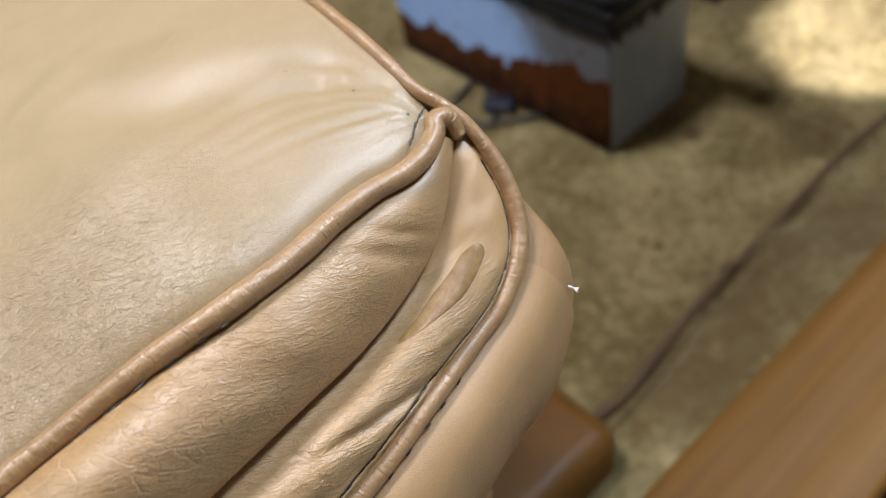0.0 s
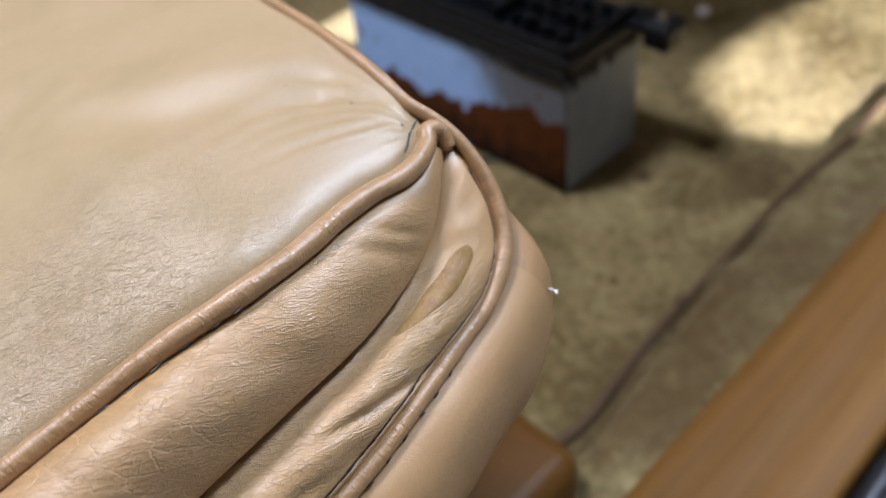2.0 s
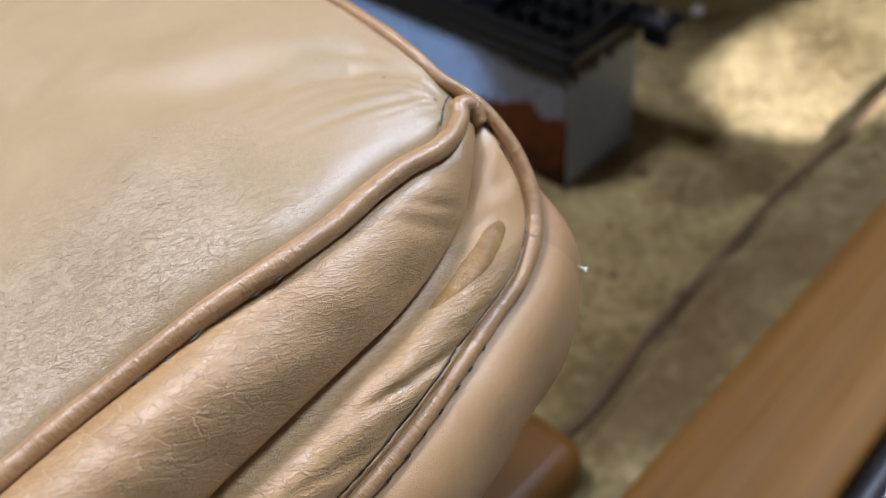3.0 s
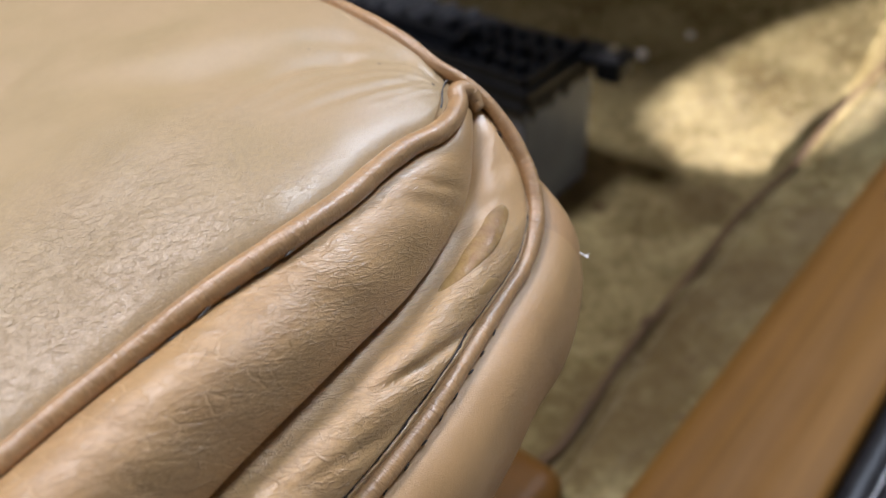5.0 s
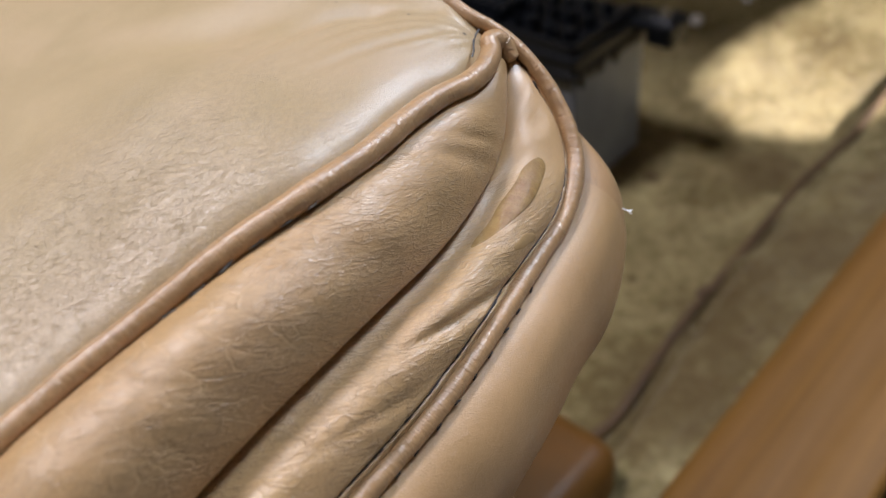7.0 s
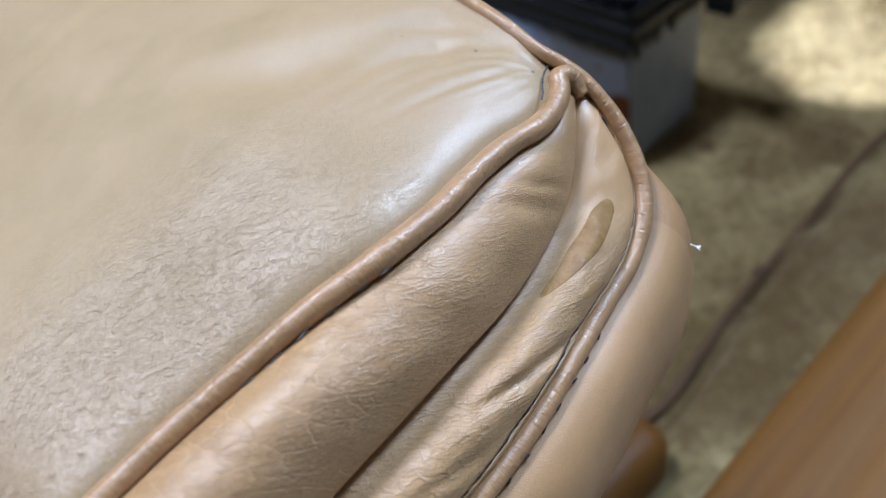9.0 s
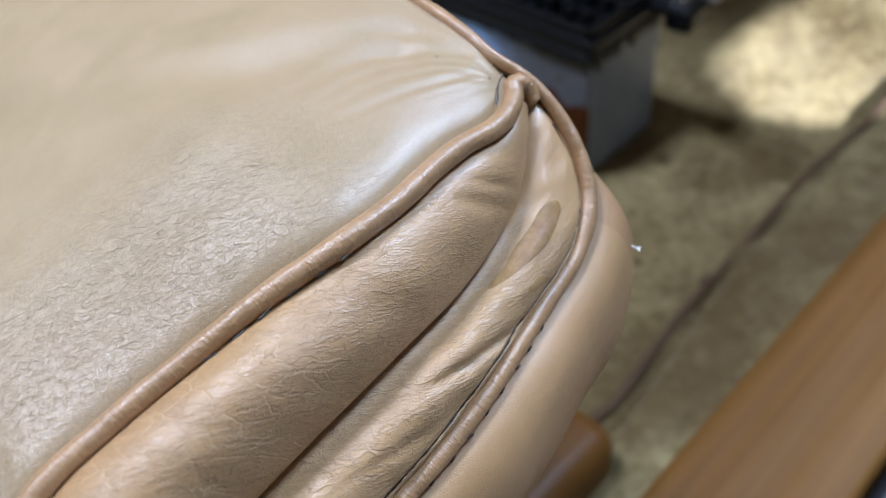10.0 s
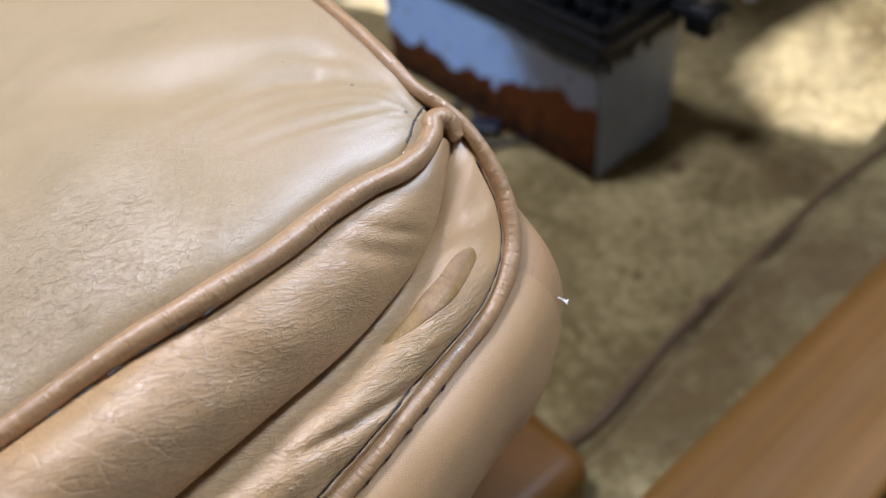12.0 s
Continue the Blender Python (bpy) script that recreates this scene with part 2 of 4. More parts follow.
def carpet():
    m = Nodes("carpet_pile")
    ob = m.coords("Object")
    big = m.noise(ob, 9, 4, 0.6, 0.4)
    mid = m.noise(ob, 34, 4, 0.6)
    pile = m.noise(ob, 420, 3, 0.7)
    c = m.mix(m.ramp(big, (0.32, 0.0), (0.68, 1.0)), (0.110, 0.079, 0.021), (0.408, 0.335, 0.162))
    c = m.mix(m.math("MULTIPLY", m.ramp(mid, (0.38, 1.0), (0.54, 0.0)), 0.30), c, (0.15, 0.098, 0.034))
    c = m.mix(m.math("MULTIPLY", m.ramp(m.noise(ob, 95, 3, 0.6), (0.42, 1.0), (0.52, 0.0)), 0.42), c, (0.094, 0.066, 0.020))
    c = m.mix(m.math("MULTIPLY", m.ramp(m.noise(ob, 70, 3, 0.6, 0.5), (0.54, 0.0), (0.64, 1.0)), 0.45), c, (0.45, 0.375, 0.19))
    spots = m.ramp(m.cells(ob, 17, "F1"), (0.06, 1.0), (0.12, 0.0))
    c = m.mix(m.math("MULTIPLY", spots, 0.6), c, (0.085, 0.05, 0.025))
    bent = m.warped(ob, 30, 0.06)
    for px, py, r, amount in DARK_PATCHES:
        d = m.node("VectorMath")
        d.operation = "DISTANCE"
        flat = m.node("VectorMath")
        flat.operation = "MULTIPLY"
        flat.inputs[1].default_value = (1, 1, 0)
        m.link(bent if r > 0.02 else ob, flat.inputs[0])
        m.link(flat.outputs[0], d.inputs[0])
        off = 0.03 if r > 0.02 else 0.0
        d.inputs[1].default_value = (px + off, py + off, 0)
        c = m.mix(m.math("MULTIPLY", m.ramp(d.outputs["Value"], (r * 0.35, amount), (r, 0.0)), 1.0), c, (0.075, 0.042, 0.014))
    c = m.mix(m.math("MULTIPLY", m.ramp(pile, (0.3, 1.0), (0.6, 0.0)), 0.35), c, (0.12, 0.08, 0.03))
    n1 = m.bump(mid, 0.5, 0.004)
    m.set(Base_Color=c, Roughness=0.95, Normal=m.bump(pile, 0.8, 0.002, n1), Specular_IOR_Level=0.1, Sheen_Weight=0.15)
    return m.mat


def sill_vinyl():
    m = Nodes("sill_vinyl")
    ob = m.coords("Object", scale=(1, 0.03, 1))
    streak = m.noise(ob, 90, 4, 0.6)
    free = m.coords("Object")
    c = m.mix(m.ramp(streak, (0.3, 0.0), (0.7, 1.0)), (0.122, 0.054, 0.008), (0.188, 0.088, 0.016))
    c = m.mix(m.math("MULTIPLY", m.ramp(m.noise(free, 26, 5), (0.4, 0.0), (0.75, 1.0)), 0.25), c, (0.20, 0.095, 0.025))
    m.set(Base_Color=c, Roughness=0.58, Specular_IOR_Level=0.22, Normal=m.bump(streak, 0.2, 0.0006))
    return m.mat


def box_paint():
    """Grey paint on a steel case, gone to red-brown primer and rust along the bottom of one face."""
    m = Nodes("case_paint")
    ob = m.coords("Object")
    sep = m.node("SeparateXYZ")
    m.link(ob, sep.inputs[0])
    edge = m.math("ADD", sep.outputs[2], m.math("MULTIPLY", m.math("SUBTRACT", m.noise(ob, 26, 4, 0.6), 0.5), 0.075))
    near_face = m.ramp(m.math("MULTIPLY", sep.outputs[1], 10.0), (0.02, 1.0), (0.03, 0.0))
    rise = m.math("MULTIPLY", m.ramp(m.math("MULTIPLY", sep.outputs[0], -3.0), (0.16, 1.0), (0.42, 0.0)), 0.034)
    low = m.ramp(m.math("MULTIPLY", m.math("SUBTRACT", edge, rise), 10.0), (0.50, 1.0), (0.53, 0.0))
    flakes = m.ramp(m.noise(ob, 40, 3), (0.62, 0.0), (0.68, 1.0))
    # blue daylight gleam on the near face's left part, put into the colour
    blue_gleam = m.ramp(m.math("ADD", m.math("MULTIPLY", sep.outputs[0], -5.0), m.math("ADD", m.math("MULTIPLY", sep.outputs[2], -2.0), m.math("MULTIPLY", m.math("SUBTRACT", m.noise(ob, 30, 4, 0.6), 0.5), 0.35))), (0.20, 0.0), (0.50, 1.0))
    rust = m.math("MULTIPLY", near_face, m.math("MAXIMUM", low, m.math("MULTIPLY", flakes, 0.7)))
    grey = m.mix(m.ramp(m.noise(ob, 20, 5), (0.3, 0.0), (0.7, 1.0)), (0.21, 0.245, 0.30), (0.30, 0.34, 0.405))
    # the near face's grey is darkened in colour, for the shade on it
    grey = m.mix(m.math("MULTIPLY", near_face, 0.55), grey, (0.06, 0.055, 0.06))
    grey = m.mix(m.math("MULTIPLY", near_face, blue_gleam), grey, m.mix(m.noise(ob, 40, 4), (0.22, 0.42, 0.85), (0.42, 0.60, 0.92)))
    brown = m.mix(m.ramp(m.math("ADD", m.math("MULTIPLY", sep.outputs[2], 6.0), m.noise(ob, 60, 4)), (0.50, 0.0), (0.80, 1.0)), (0.012, 0.004, 0.001), (0.080, 0.023, 0.003))
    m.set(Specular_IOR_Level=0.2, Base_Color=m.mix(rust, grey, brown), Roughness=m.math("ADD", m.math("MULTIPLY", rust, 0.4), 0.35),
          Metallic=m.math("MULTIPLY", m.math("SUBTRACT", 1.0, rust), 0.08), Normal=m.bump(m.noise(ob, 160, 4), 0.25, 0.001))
    return m.mat


M_CARPET = carpet()
M_SILL = sill_vinyl()
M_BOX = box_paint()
M_BLACK = plain("black_plastic", (0.005, 0.006, 0.008), 0.30, spread=0.3, size=120, bumps=0.0006, Specular_IOR_Level=0.28)
M_RUBBER = plain("door_seal_rubber", (0.012, 0.012, 0.014), 0.45, spread=0.3)
M_STEEL = plain("bright_steel", (0.62, 0.62, 0.64), 0.25, 1.0)
M_WELT = plain("carpet_welt_vinyl", (0.085, 0.048, 0.019), 0.6, spread=0.25, size=40, bumps=0.0008)
M_TRIM = plain("tan_vinyl", (0.150, 0.064, 0.010), 0.48, spread=0.15, size=30, bumps=0.0004, Specular_IOR_Level=0.3)
M_THREAD = plain("linen_thread", (0.50, 0.47, 0.43), 0.45, spread=0.2, size=400)
M_DARKTHREAD = plain("dark_thread", (0.028, 0.020, 0.016), 0.6, spread=0.3, size=400)
M_GREYTHREAD = plain("grey_thread", (0.05, 0.05, 0.05), 0.4, spread=0.4, size=600)
M_SEAMTHREAD = plain("worn_seam_thread", (0.17, 0.155, 0.14), 0.5, spread=0.35, size=900)
M_FIBRE = plain("white_fibre", (0.85, 0.84, 0.82), 0.5, spread=0.05)
M_WIRE = plain("blue_black_wire", (0.012, 0.016, 0.03), 0.4)
M_WALL = plain("workshop_plaster", (0.27, 0.225, 0.17), 0.9, spread=0.1, size=3)
M_ROOF = plain("workshop_roof_boards", (0.16, 0.15, 0.14), 0.8, spread=0.15, size=4)
M_CONCRETE = plain("concrete", (0.25, 0.23, 0.20), 0.85, spread=0.2, size=5, bumps=0.002)
M_SHADE_PANEL = plain("shade_panel_vinyl", (0.42, 0.30, 0.17), 0.7)
M_DARK = plain("underbody_black", (0.02, 0.02, 0.02), 0.8)


def resin(name, deep, pale, wet):
    """A clear film that has soaked the leather: darker, wet-looking, with the wrinkles faint beneath."""
    m = Nodes(name)
    ob = m.coords("Object")
    c = m.mix(m.ramp(m.noise(ob, 240, 3), (0.35, 0.0), (0.65, 1.0)), deep, pale)
    n = m.bump(m.noise(ob, 420, 3, 0.6), 1.0, 0.0022)
    m.set(Base_Color=c, Roughness=0.5, Specular_IOR_Level=0.1, Coat_Weight=wet, Coat_Roughness=0.03, Coat_Normal=n)
    return m.mat


M_RESIN = resin("resin_film", (0.225, 0.128, 0.040), (0.310, 0.188, 0.068), 1.0)
M_FILM = resin("thin_resin_film", (0.36, 0.225, 0.098), (0.41, 0.262, 0.120), 0.3)

# ---- helpers for meshes ----


def part(name, mesh, material, parent=None, label=""):
    if isinstance(mesh, bmesh.types.BMesh):
        data = bpy.data.meshes.new(name)
        mesh.to_mesh(data)
        mesh.free()
        mesh = data
    if material and not mesh.materials:
        mesh.materials.append(material)
    ob = new(name, mesh)
    if parent:
        ob.parent = parent
    if label:
        ob["label"] = label
    return ob


def thing(name, place, label, category, group="", kind=""):
    ob = new(name)
    ob.empty_display_size = 0.05
    ob.location = place
    return tagged(ob, label, category, group, kind)


def grid_mesh(name, pts, us, vs, closed=False):
    """A smooth sheet through an array of places, rows by columns, with a UV map in metres."""
    nu, nv = pts.shape[:2]
    idx = np.arange(nu * nv).reshape(nu, nv)
    if closed:
        idx = np.concatenate([idx, idx[:, :1]], 1)
    q = np.stack([idx[:-1, :-1], idx[:-1, 1:], idx[1:, 1:], idx[1:, :-1]], -1).reshape(-1, 4)
    me = bpy.data.meshes.new(name)
    me.from_pydata(pts.reshape(-1, 3).tolist(), [], q.tolist())
    uu = np.broadcast_to(us if us.ndim == 2 else us[:, None], (nu, nv))
    vv = np.broadcast_to(vs if vs.ndim == 2 else vs[None, :], (nu, nv))
    if closed:
        step = vv[:, -1:] + (vv[:, 1:2] - vv[:, :1])
        uu, vv = np.concatenate([uu, uu[:, :1]], 1), np.concatenate([vv, step], 1)
    flat = np.arange(uu.size).reshape(uu.shape)
    qq = np.stack([flat[:-1, :-1], flat[:-1, 1:], flat[1:, 1:], flat[1:, :-1]], -1).reshape(-1)
    uv = np.stack([uu.reshape(-1)[qq], vv.reshape(-1)[qq]], -1).astype(np.float32)
    me.uv_layers.new(name="UVMap").data.foreach_set("uv", uv.ravel())
    me.polygons.foreach_set("use_smooth", np.ones(len(q), bool))
    me.update()
    return me


def spline(ctrl, n):
    """n places at even steps along a smooth curve through the control places."""
    c = np.array(ctrl, float)
    ext = np.vstack([2 * c[0] - c[1], c, 2 * c[-1] - c[-2]])
    out = []
    for i in range(1, len(ext) - 2):
        p0, p1, p2, p3 = ext[i - 1 : i + 3]
        d = [max(np.linalg.norm(b - a), 1e-6) ** 0.5 for a, b in ((p0, p1), (p1, p2), (p2, p3))]
        m1 = (p1 - p0) / d[0] - (p2 - p0) / (d[0] + d[1]) + (p2 - p1) / d[1]
        m2 = (p2 - p1) / d[1] - (p3 - p1) / (d[1] + d[2]) + (p3 - p2) / d[2]
        m1, m2 = m1 * d[1], m2 * d[1]
        s = np.linspace(0, 1, 40, endpoint=False)[:, None]
        out.append((2 * s**3 - 3 * s**2 + 1) * p1 + (s**3 - 2 * s**2 + s) * m1 + (-2 * s**3 + 3 * s**2) * p2 + (s**3 - s**2) * m2)
    out = np.vstack(out + [c[-1:]])
    far = np.r_[0, np.cumsum(np.linalg.norm(np.diff(out, axis=0), axis=1))]
    to = np.linspace(0, far[-1], n)
    return np.stack([np.interp(to, far, out[:, k]) for k in range(3)], 1)


def length_along(p):
    return np.r_[0, np.cumsum(np.linalg.norm(np.diff(p, axis=0), axis=1))]


def unit(v):
    return v / np.maximum(np.linalg.norm(v, axis=-1, keepdims=True), 1e-9)


def frames_along(p, up=(0, 0, 1)):
    """Tangents, sideways and upward directions along a curve."""
    t = unit(np.gradient(p, axis=0))
    side = unit(np.cross(t, np.broadcast_to(np.array(up, float), t.shape)))
    return t, side, np.cross(side, t)


def tube_mesh(name, p, radius, sides=20, up=(0, 0, 1), ends=True):
    t, side, above = frames_along(p, up)
    r = np.broadcast_to(np.asarray(radius, float), (len(p),)).copy()
    if ends:
        r[0] *= 0.35
        r[-1] *= 0.35
    a = np.linspace(0, 2 * np.pi, sides, endpoint=False)
    pts = p[:, None] + r[:, None, None] * (np.cos(a)[None, :, None] * side[:, None] + np.sin(a)[None, :, None] * above[:, None])
    return grid_mesh(name, pts, length_along(p), a * float(np.mean(r)), closed=True)


def smooth01(x):
    x = np.clip(x, 0, 1)
    return x * x * (3 - 2 * x)


def lumps(x, y, size, seed):
    """Soft noise over the plane, from summed waves with fixed random directions."""
    g = np.random.RandomState(seed)
    out = 0
    for _ in range(9):
        a, ph, k = g.uniform(0, 2 * np.pi), g.uniform(0, 2 * np.pi), g.uniform(0.6, 1.7) / size
        out = out + np.sin((x * np.cos(a) + y * np.sin(a)) * k * 2 * np.pi + ph)
    return out / 9**0.5


def box_bm(size, at=(0, 0, 0), bevel=0.002, seg=2, bm=None, turn=None):
    bm = bm or bmesh.new()
    made = bmesh.ops.create_cube(bm, size=1.0)["verts"]
    m = Matrix.Translation(at) @ (turn or Matrix()) @ Matrix.Diagonal((*size, 1))
    bmesh.ops.transform(bm, matrix=m, verts=made)
    if bevel:
        edges = list({e for v in made for e in v.link_edges})
        bmesh.ops.bevel(bm, geom=edges, offset=bevel, segments=seg, affect="EDGES", profile=0.5)
    return bm


def cyl_bm(r, depth, at=(0, 0, 0), sides=20, bm=None, turn=None, r2=None):
    bm = bm or bmesh.new()
    m = Matrix.Translation(at) @ (turn or Matrix())
    bmesh.ops.create_cone(bm, cap_ends=True, segments=sides, radius1=r, radius2=r if r2 is None else r2, depth=depth, matrix=m)
    return bm


# ---- an unseen workshop, added to close the place and shape its light ----
def wall_with_holes(name, origin, uax, vax, lu, lv, thick, holes, material):
    """A wall in the plane of two axes, with rectangular openings that go through it."""
    u, v = Vector(uax), Vector(vax)
    n = u.cross(v)
    cu = sorted({0.0, lu, *[h[0] for h in holes], *[h[1] for h in holes]})
    cv = sorted({0.0, lv, *[h[2] for h in holes], *[h[3] for h in holes]})
    bm = bmesh.new()
    for a, b in zip(cu, cu[1:]):
        for c, d in zip(cv, cv[1:]):
            if any(h[0] <= a and b <= h[1] and h[2] <= c and d <= h[3] for h in holes):
                continue
            lo = [Vector(origin) + u * uu + v * vv for uu, vv in ((a, c), (b, c), (b, d), (a, d))]
            vs = [bm.verts.new(p) for p in lo] + [bm.verts.new(p + n * thick) for p in lo]
            for f in ((0, 3, 2, 1), (4, 5, 6, 7), (0, 1, 5, 4), (1, 2, 6, 5), (2, 3, 7, 6), (3, 0, 4, 7)):
                bm.faces.new([vs[i] for i in f])
    return tagged(part(name, bm, material), name.replace("_", " ") + " of added unseen workshop", "wall", kind="structure")


G0, ROOF = -0.30, 2.40
# openings set where the sun must pass to leave its patches on the carpet
wall_with_holes("wall_east", (2.0, -3, G0), (0, 1, 0), (0, 0, 1), 6.0, ROOF - G0, 0.03,
                [(1.6, 3.6, 0.20, 0.25), (4.40, 4.90, 1.80, 2.20), (4.38, 4.74, 2.32, 2.64)], M_WALL)


def sun_mask():
    """An unseen plate added outside the wall; its rounded opening is the sun patch on the carpet, carried back along
    the sun's rays.
    """
    patch = [(-0.285, 0.720), (-0.268, 0.640), (-0.223, 0.592), (-0.150, 0.573), (-0.098, 0.597), (-0.068, 0.655), (-0.046, 0.740), (-0.036, 0.830), (-0.075, 0.905), (-0.160, 0.915), (-0.265, 0.850)]
    ring = spline([(a, b, 0) for a, b in [*patch, patch[0]]], 45)[:-1]
    far = (2.035 - ring[:, 0]) / SUN.x
    y, z = ring[:, 1] + far * SUN.y, far * SUN.z
    cy, cz = y.mean(), z.mean()
    bm = bmesh.new()
    rows = [[bm.verts.new((x, cy + (b - cy) * k, cz + (c - cz) * k)) for b, c in zip(y, z)] for x, k in ((2.035, 1.0), (2.035, 3.2), (2.055, 3.2), (2.055, 1.0))]
    for a, b in zip(rows, rows[1:] + rows[:1]):
        for k in range(len(a)):
            bm.faces.new((a[k - 1], a[k], b[k], b[k - 1]))
    bmesh.ops.recalc_face_normals(bm, faces=bm.faces)
    return tagged(part("sun_mask_plate", bm, M_WALL), "plain unseen plate, added so that its rounded opening shapes the sun patch", "window surround", kind="structure")


sun_mask()
wall_with_holes("wall_west", (-3.2, -3, G0), (0, 1, 0), (0, 0, 1), 6.0, ROOF - G0, 0.2, [], M_WALL)
wall_with_holes("wall_north", (-3.0, 3.0, G0), (1, 0, 0), (0, 0, 1), 5.0, ROOF - G0, -0.2, [], M_WALL)
wall_with_holes("wall_south", (-3.0, -3.0, G0), (1, 0, 0), (0, 0, 1), 5.0, ROOF - G0, 0.2, [(1.26, 2.02, 2.28, 2.68)], M_WALL)
ceil = wall_with_holes("ceiling", (-3.0, -3.0, ROOF), (1, 0, 0), (0, 1, 0), 5.0, 6.0, 0.15, [(2.99, 3.61, 4.05, 4.71), (1.95, 2.45, 2.45, 2.85)], M_ROOF)
tagged(ceil, "unseen boarded ceiling, added with two openings for the lamps above", "ceiling")
tagged(part("ground", box_bm((40, 40, 0.1), (0, 0, G0 - 0.05), 0), M_CONCRETE), "grey concrete workshop ground", "ground", kind="structure")

# ---- the car floor ----
XS, ZS = -0.062, 0.015          # the step along the floor: place and height


def skew(y):
    """The step bends towards the sill beside the seat."""
    return 0.022 * smooth01((0.36 - y) / 0.26)


def floor_sheet():
    xs = np.r_[np.linspace(-1.0, XS - 0.03, 60), np.linspace(XS - 0.028, XS + 0.03, 30), np.linspace(XS + 0.034, 0.030, 16)]
    ys = np.linspace(-0.75, 1.5, 220)
    y, x = np.meshgrid(ys, xs, indexing="ij")
    up = np.clip(y - 0.70, 0, None)
    toe = np.where(up < 0.30, 1.9 * up**2, 0.171 + 1.14 * (up - 0.30))           # the toe board rises ahead
    z = toe + (ZS - toe) * smooth01((x - XS + 0.010) / 0.012) + 0.0016 * lumps(x, y, 0.11, 3) + 0.0008 * lumps(x, y, 0.035, 4)
    z = z + 0.012 * smooth01((x - XS - 0.02) / 0.08) - 0.005 * np.exp(-((x - XS - 0.008) / 0.0035) ** 2)
    x = x + skew(y) * smooth01((x + 0.6) / 0.4) * smooth01((0.03 - x) / 0.075)
    return grid_mesh("floor", np.stack([x, y, z], -1), ys, xs)


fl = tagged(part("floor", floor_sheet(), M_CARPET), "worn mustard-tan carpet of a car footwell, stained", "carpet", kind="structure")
tagged(part("floor_pan", box_bm((1.2, 2.3, 0.05), (-0.45, 0.38, -0.045), 0.004), M_DARK), "black painted steel floor pan under the carpet", "floor pan", kind="structure")


def welt():
    y = np.linspace(0.10, 1.5, 160)
    p = np.stack([XS - 0.001 + 0.96 * skew(y) + 0.0016 * lumps(y, y * 0, 0.3, 8) - 0.012 * smooth01((0.16 - y) / 0.06), y, ZS - 0.0005 + 0.001 * lumps(y, y * 0, 0.12, 9)], 1)
    return tube_mesh("welt", p, 0.0046, 12)


tagged(part("carpet_welt", welt(), M_WELT), "brown vinyl binding sewn along the step of the carpet", "carpet binding", kind="structure")


knot = part("knot", box_bm((0.010, 0.014, 0.009), (-0.062, 0.304, ZS + 0.002), 0.003, 2), M_WELT, bpy.data.objects["carpet_welt"], "dark knot in the binding")


def sill():
    ys = np.linspace(-0.75, 1.5, 120)
    prof = [(0.020, 0.020), (0.021, 0.040), (0.025, 0.046), (0.034, 0.048), (0.050, 0.0482), (0.056, 0.0489), (0.070, 0.0491),
            (0.076, 0.0484), (0.088, 0.0485), (0.096, 0.0494), (0.116, 0.0491), (0.125, 0.047), (0.128, 0.040), (0.129, 0.00)]
    pr = spline([(a, 0, b) for a, b in prof], 70)
    pts = np.stack([np.broadcast_to(pr[:, 0], (len(ys), len(pr))), np.broadcast_to(ys[:, None], (len(ys), len(pr))), np.broadcast_to(pr[:, 2], (len(ys), len(pr)))], -1)
    return grid_mesh("sill", pts, ys, length_along(pr))


tagged(part("sill_trim", sill(), M_SILL), "tan moulded vinyl door sill trim with shallow ribs", "sill trim", kind="structure")


def seal():
    ob = thing("door_seal", (0.145, 0.4, 0.03), "black rubber door seal beside the tan sill", "door seal")
    y = np.linspace(-1.1, 1.1, 40)
    for dx, dz, r in ((-0.004, 0.004, 0.010), (0.016, 0.0, 0.009)):
        part("lip", tube_mesh("lip", np.stack([0 * y + dx, y, 0 * y + dz], 1), r, 14), M_RUBBER, ob)
    part("chrome_strip", tube_mesh("chrome_strip", np.stack([0 * y + 0.006, y, 0 * y + 0.009], 1), 0.0018, 8), M_STEEL, ob, "thin worn metal bead")
    part("carrier", box_bm((0.11, 2.2, 0.05), (0.045, 0, -0.03), 0.004), M_RUBBER, ob)
    return ob


seal()

# an unseen panel added over the footwell, above the eye, to shade the carpet
tagged(part("footwell_shade", box_bm((1.24, 0.93, 0.10), (-0.53, 0.865, 0.70), 0.02, 3), M_SHADE_PANEL), "plain tan panel in a dashboard's place, added unseen to shade the footwell", "dashboard", kind="structure")

# ---- the seat cushion ----
P1 = [(0.030, -0.214, 0.352), (0.0115, -0.2070, 0.3760), (0.0035, -0.1935, 0.3845), (0.001, -0.1700, 0.3880), (0.0024, -0.1456, 0.3925), (0.0062, -0.1200, 0.3990),
      (0.0107, -0.0932, 0.4035), (0.0096, -0.0738, 0.4030), (0.0066, -0.0540, 0.4030), (0.0056, -0.0400, 0.4026), (0.0060, -0.0261, 0.4010),
      (0.0043, -0.0166, 0.4005), (0.0010, -0.0098, 0.4008), (-0.0022, -0.0062, 0.4022), (-0.0014, -0.0018, 0.4005), (0.0030, -0.0014, 0.3945)]
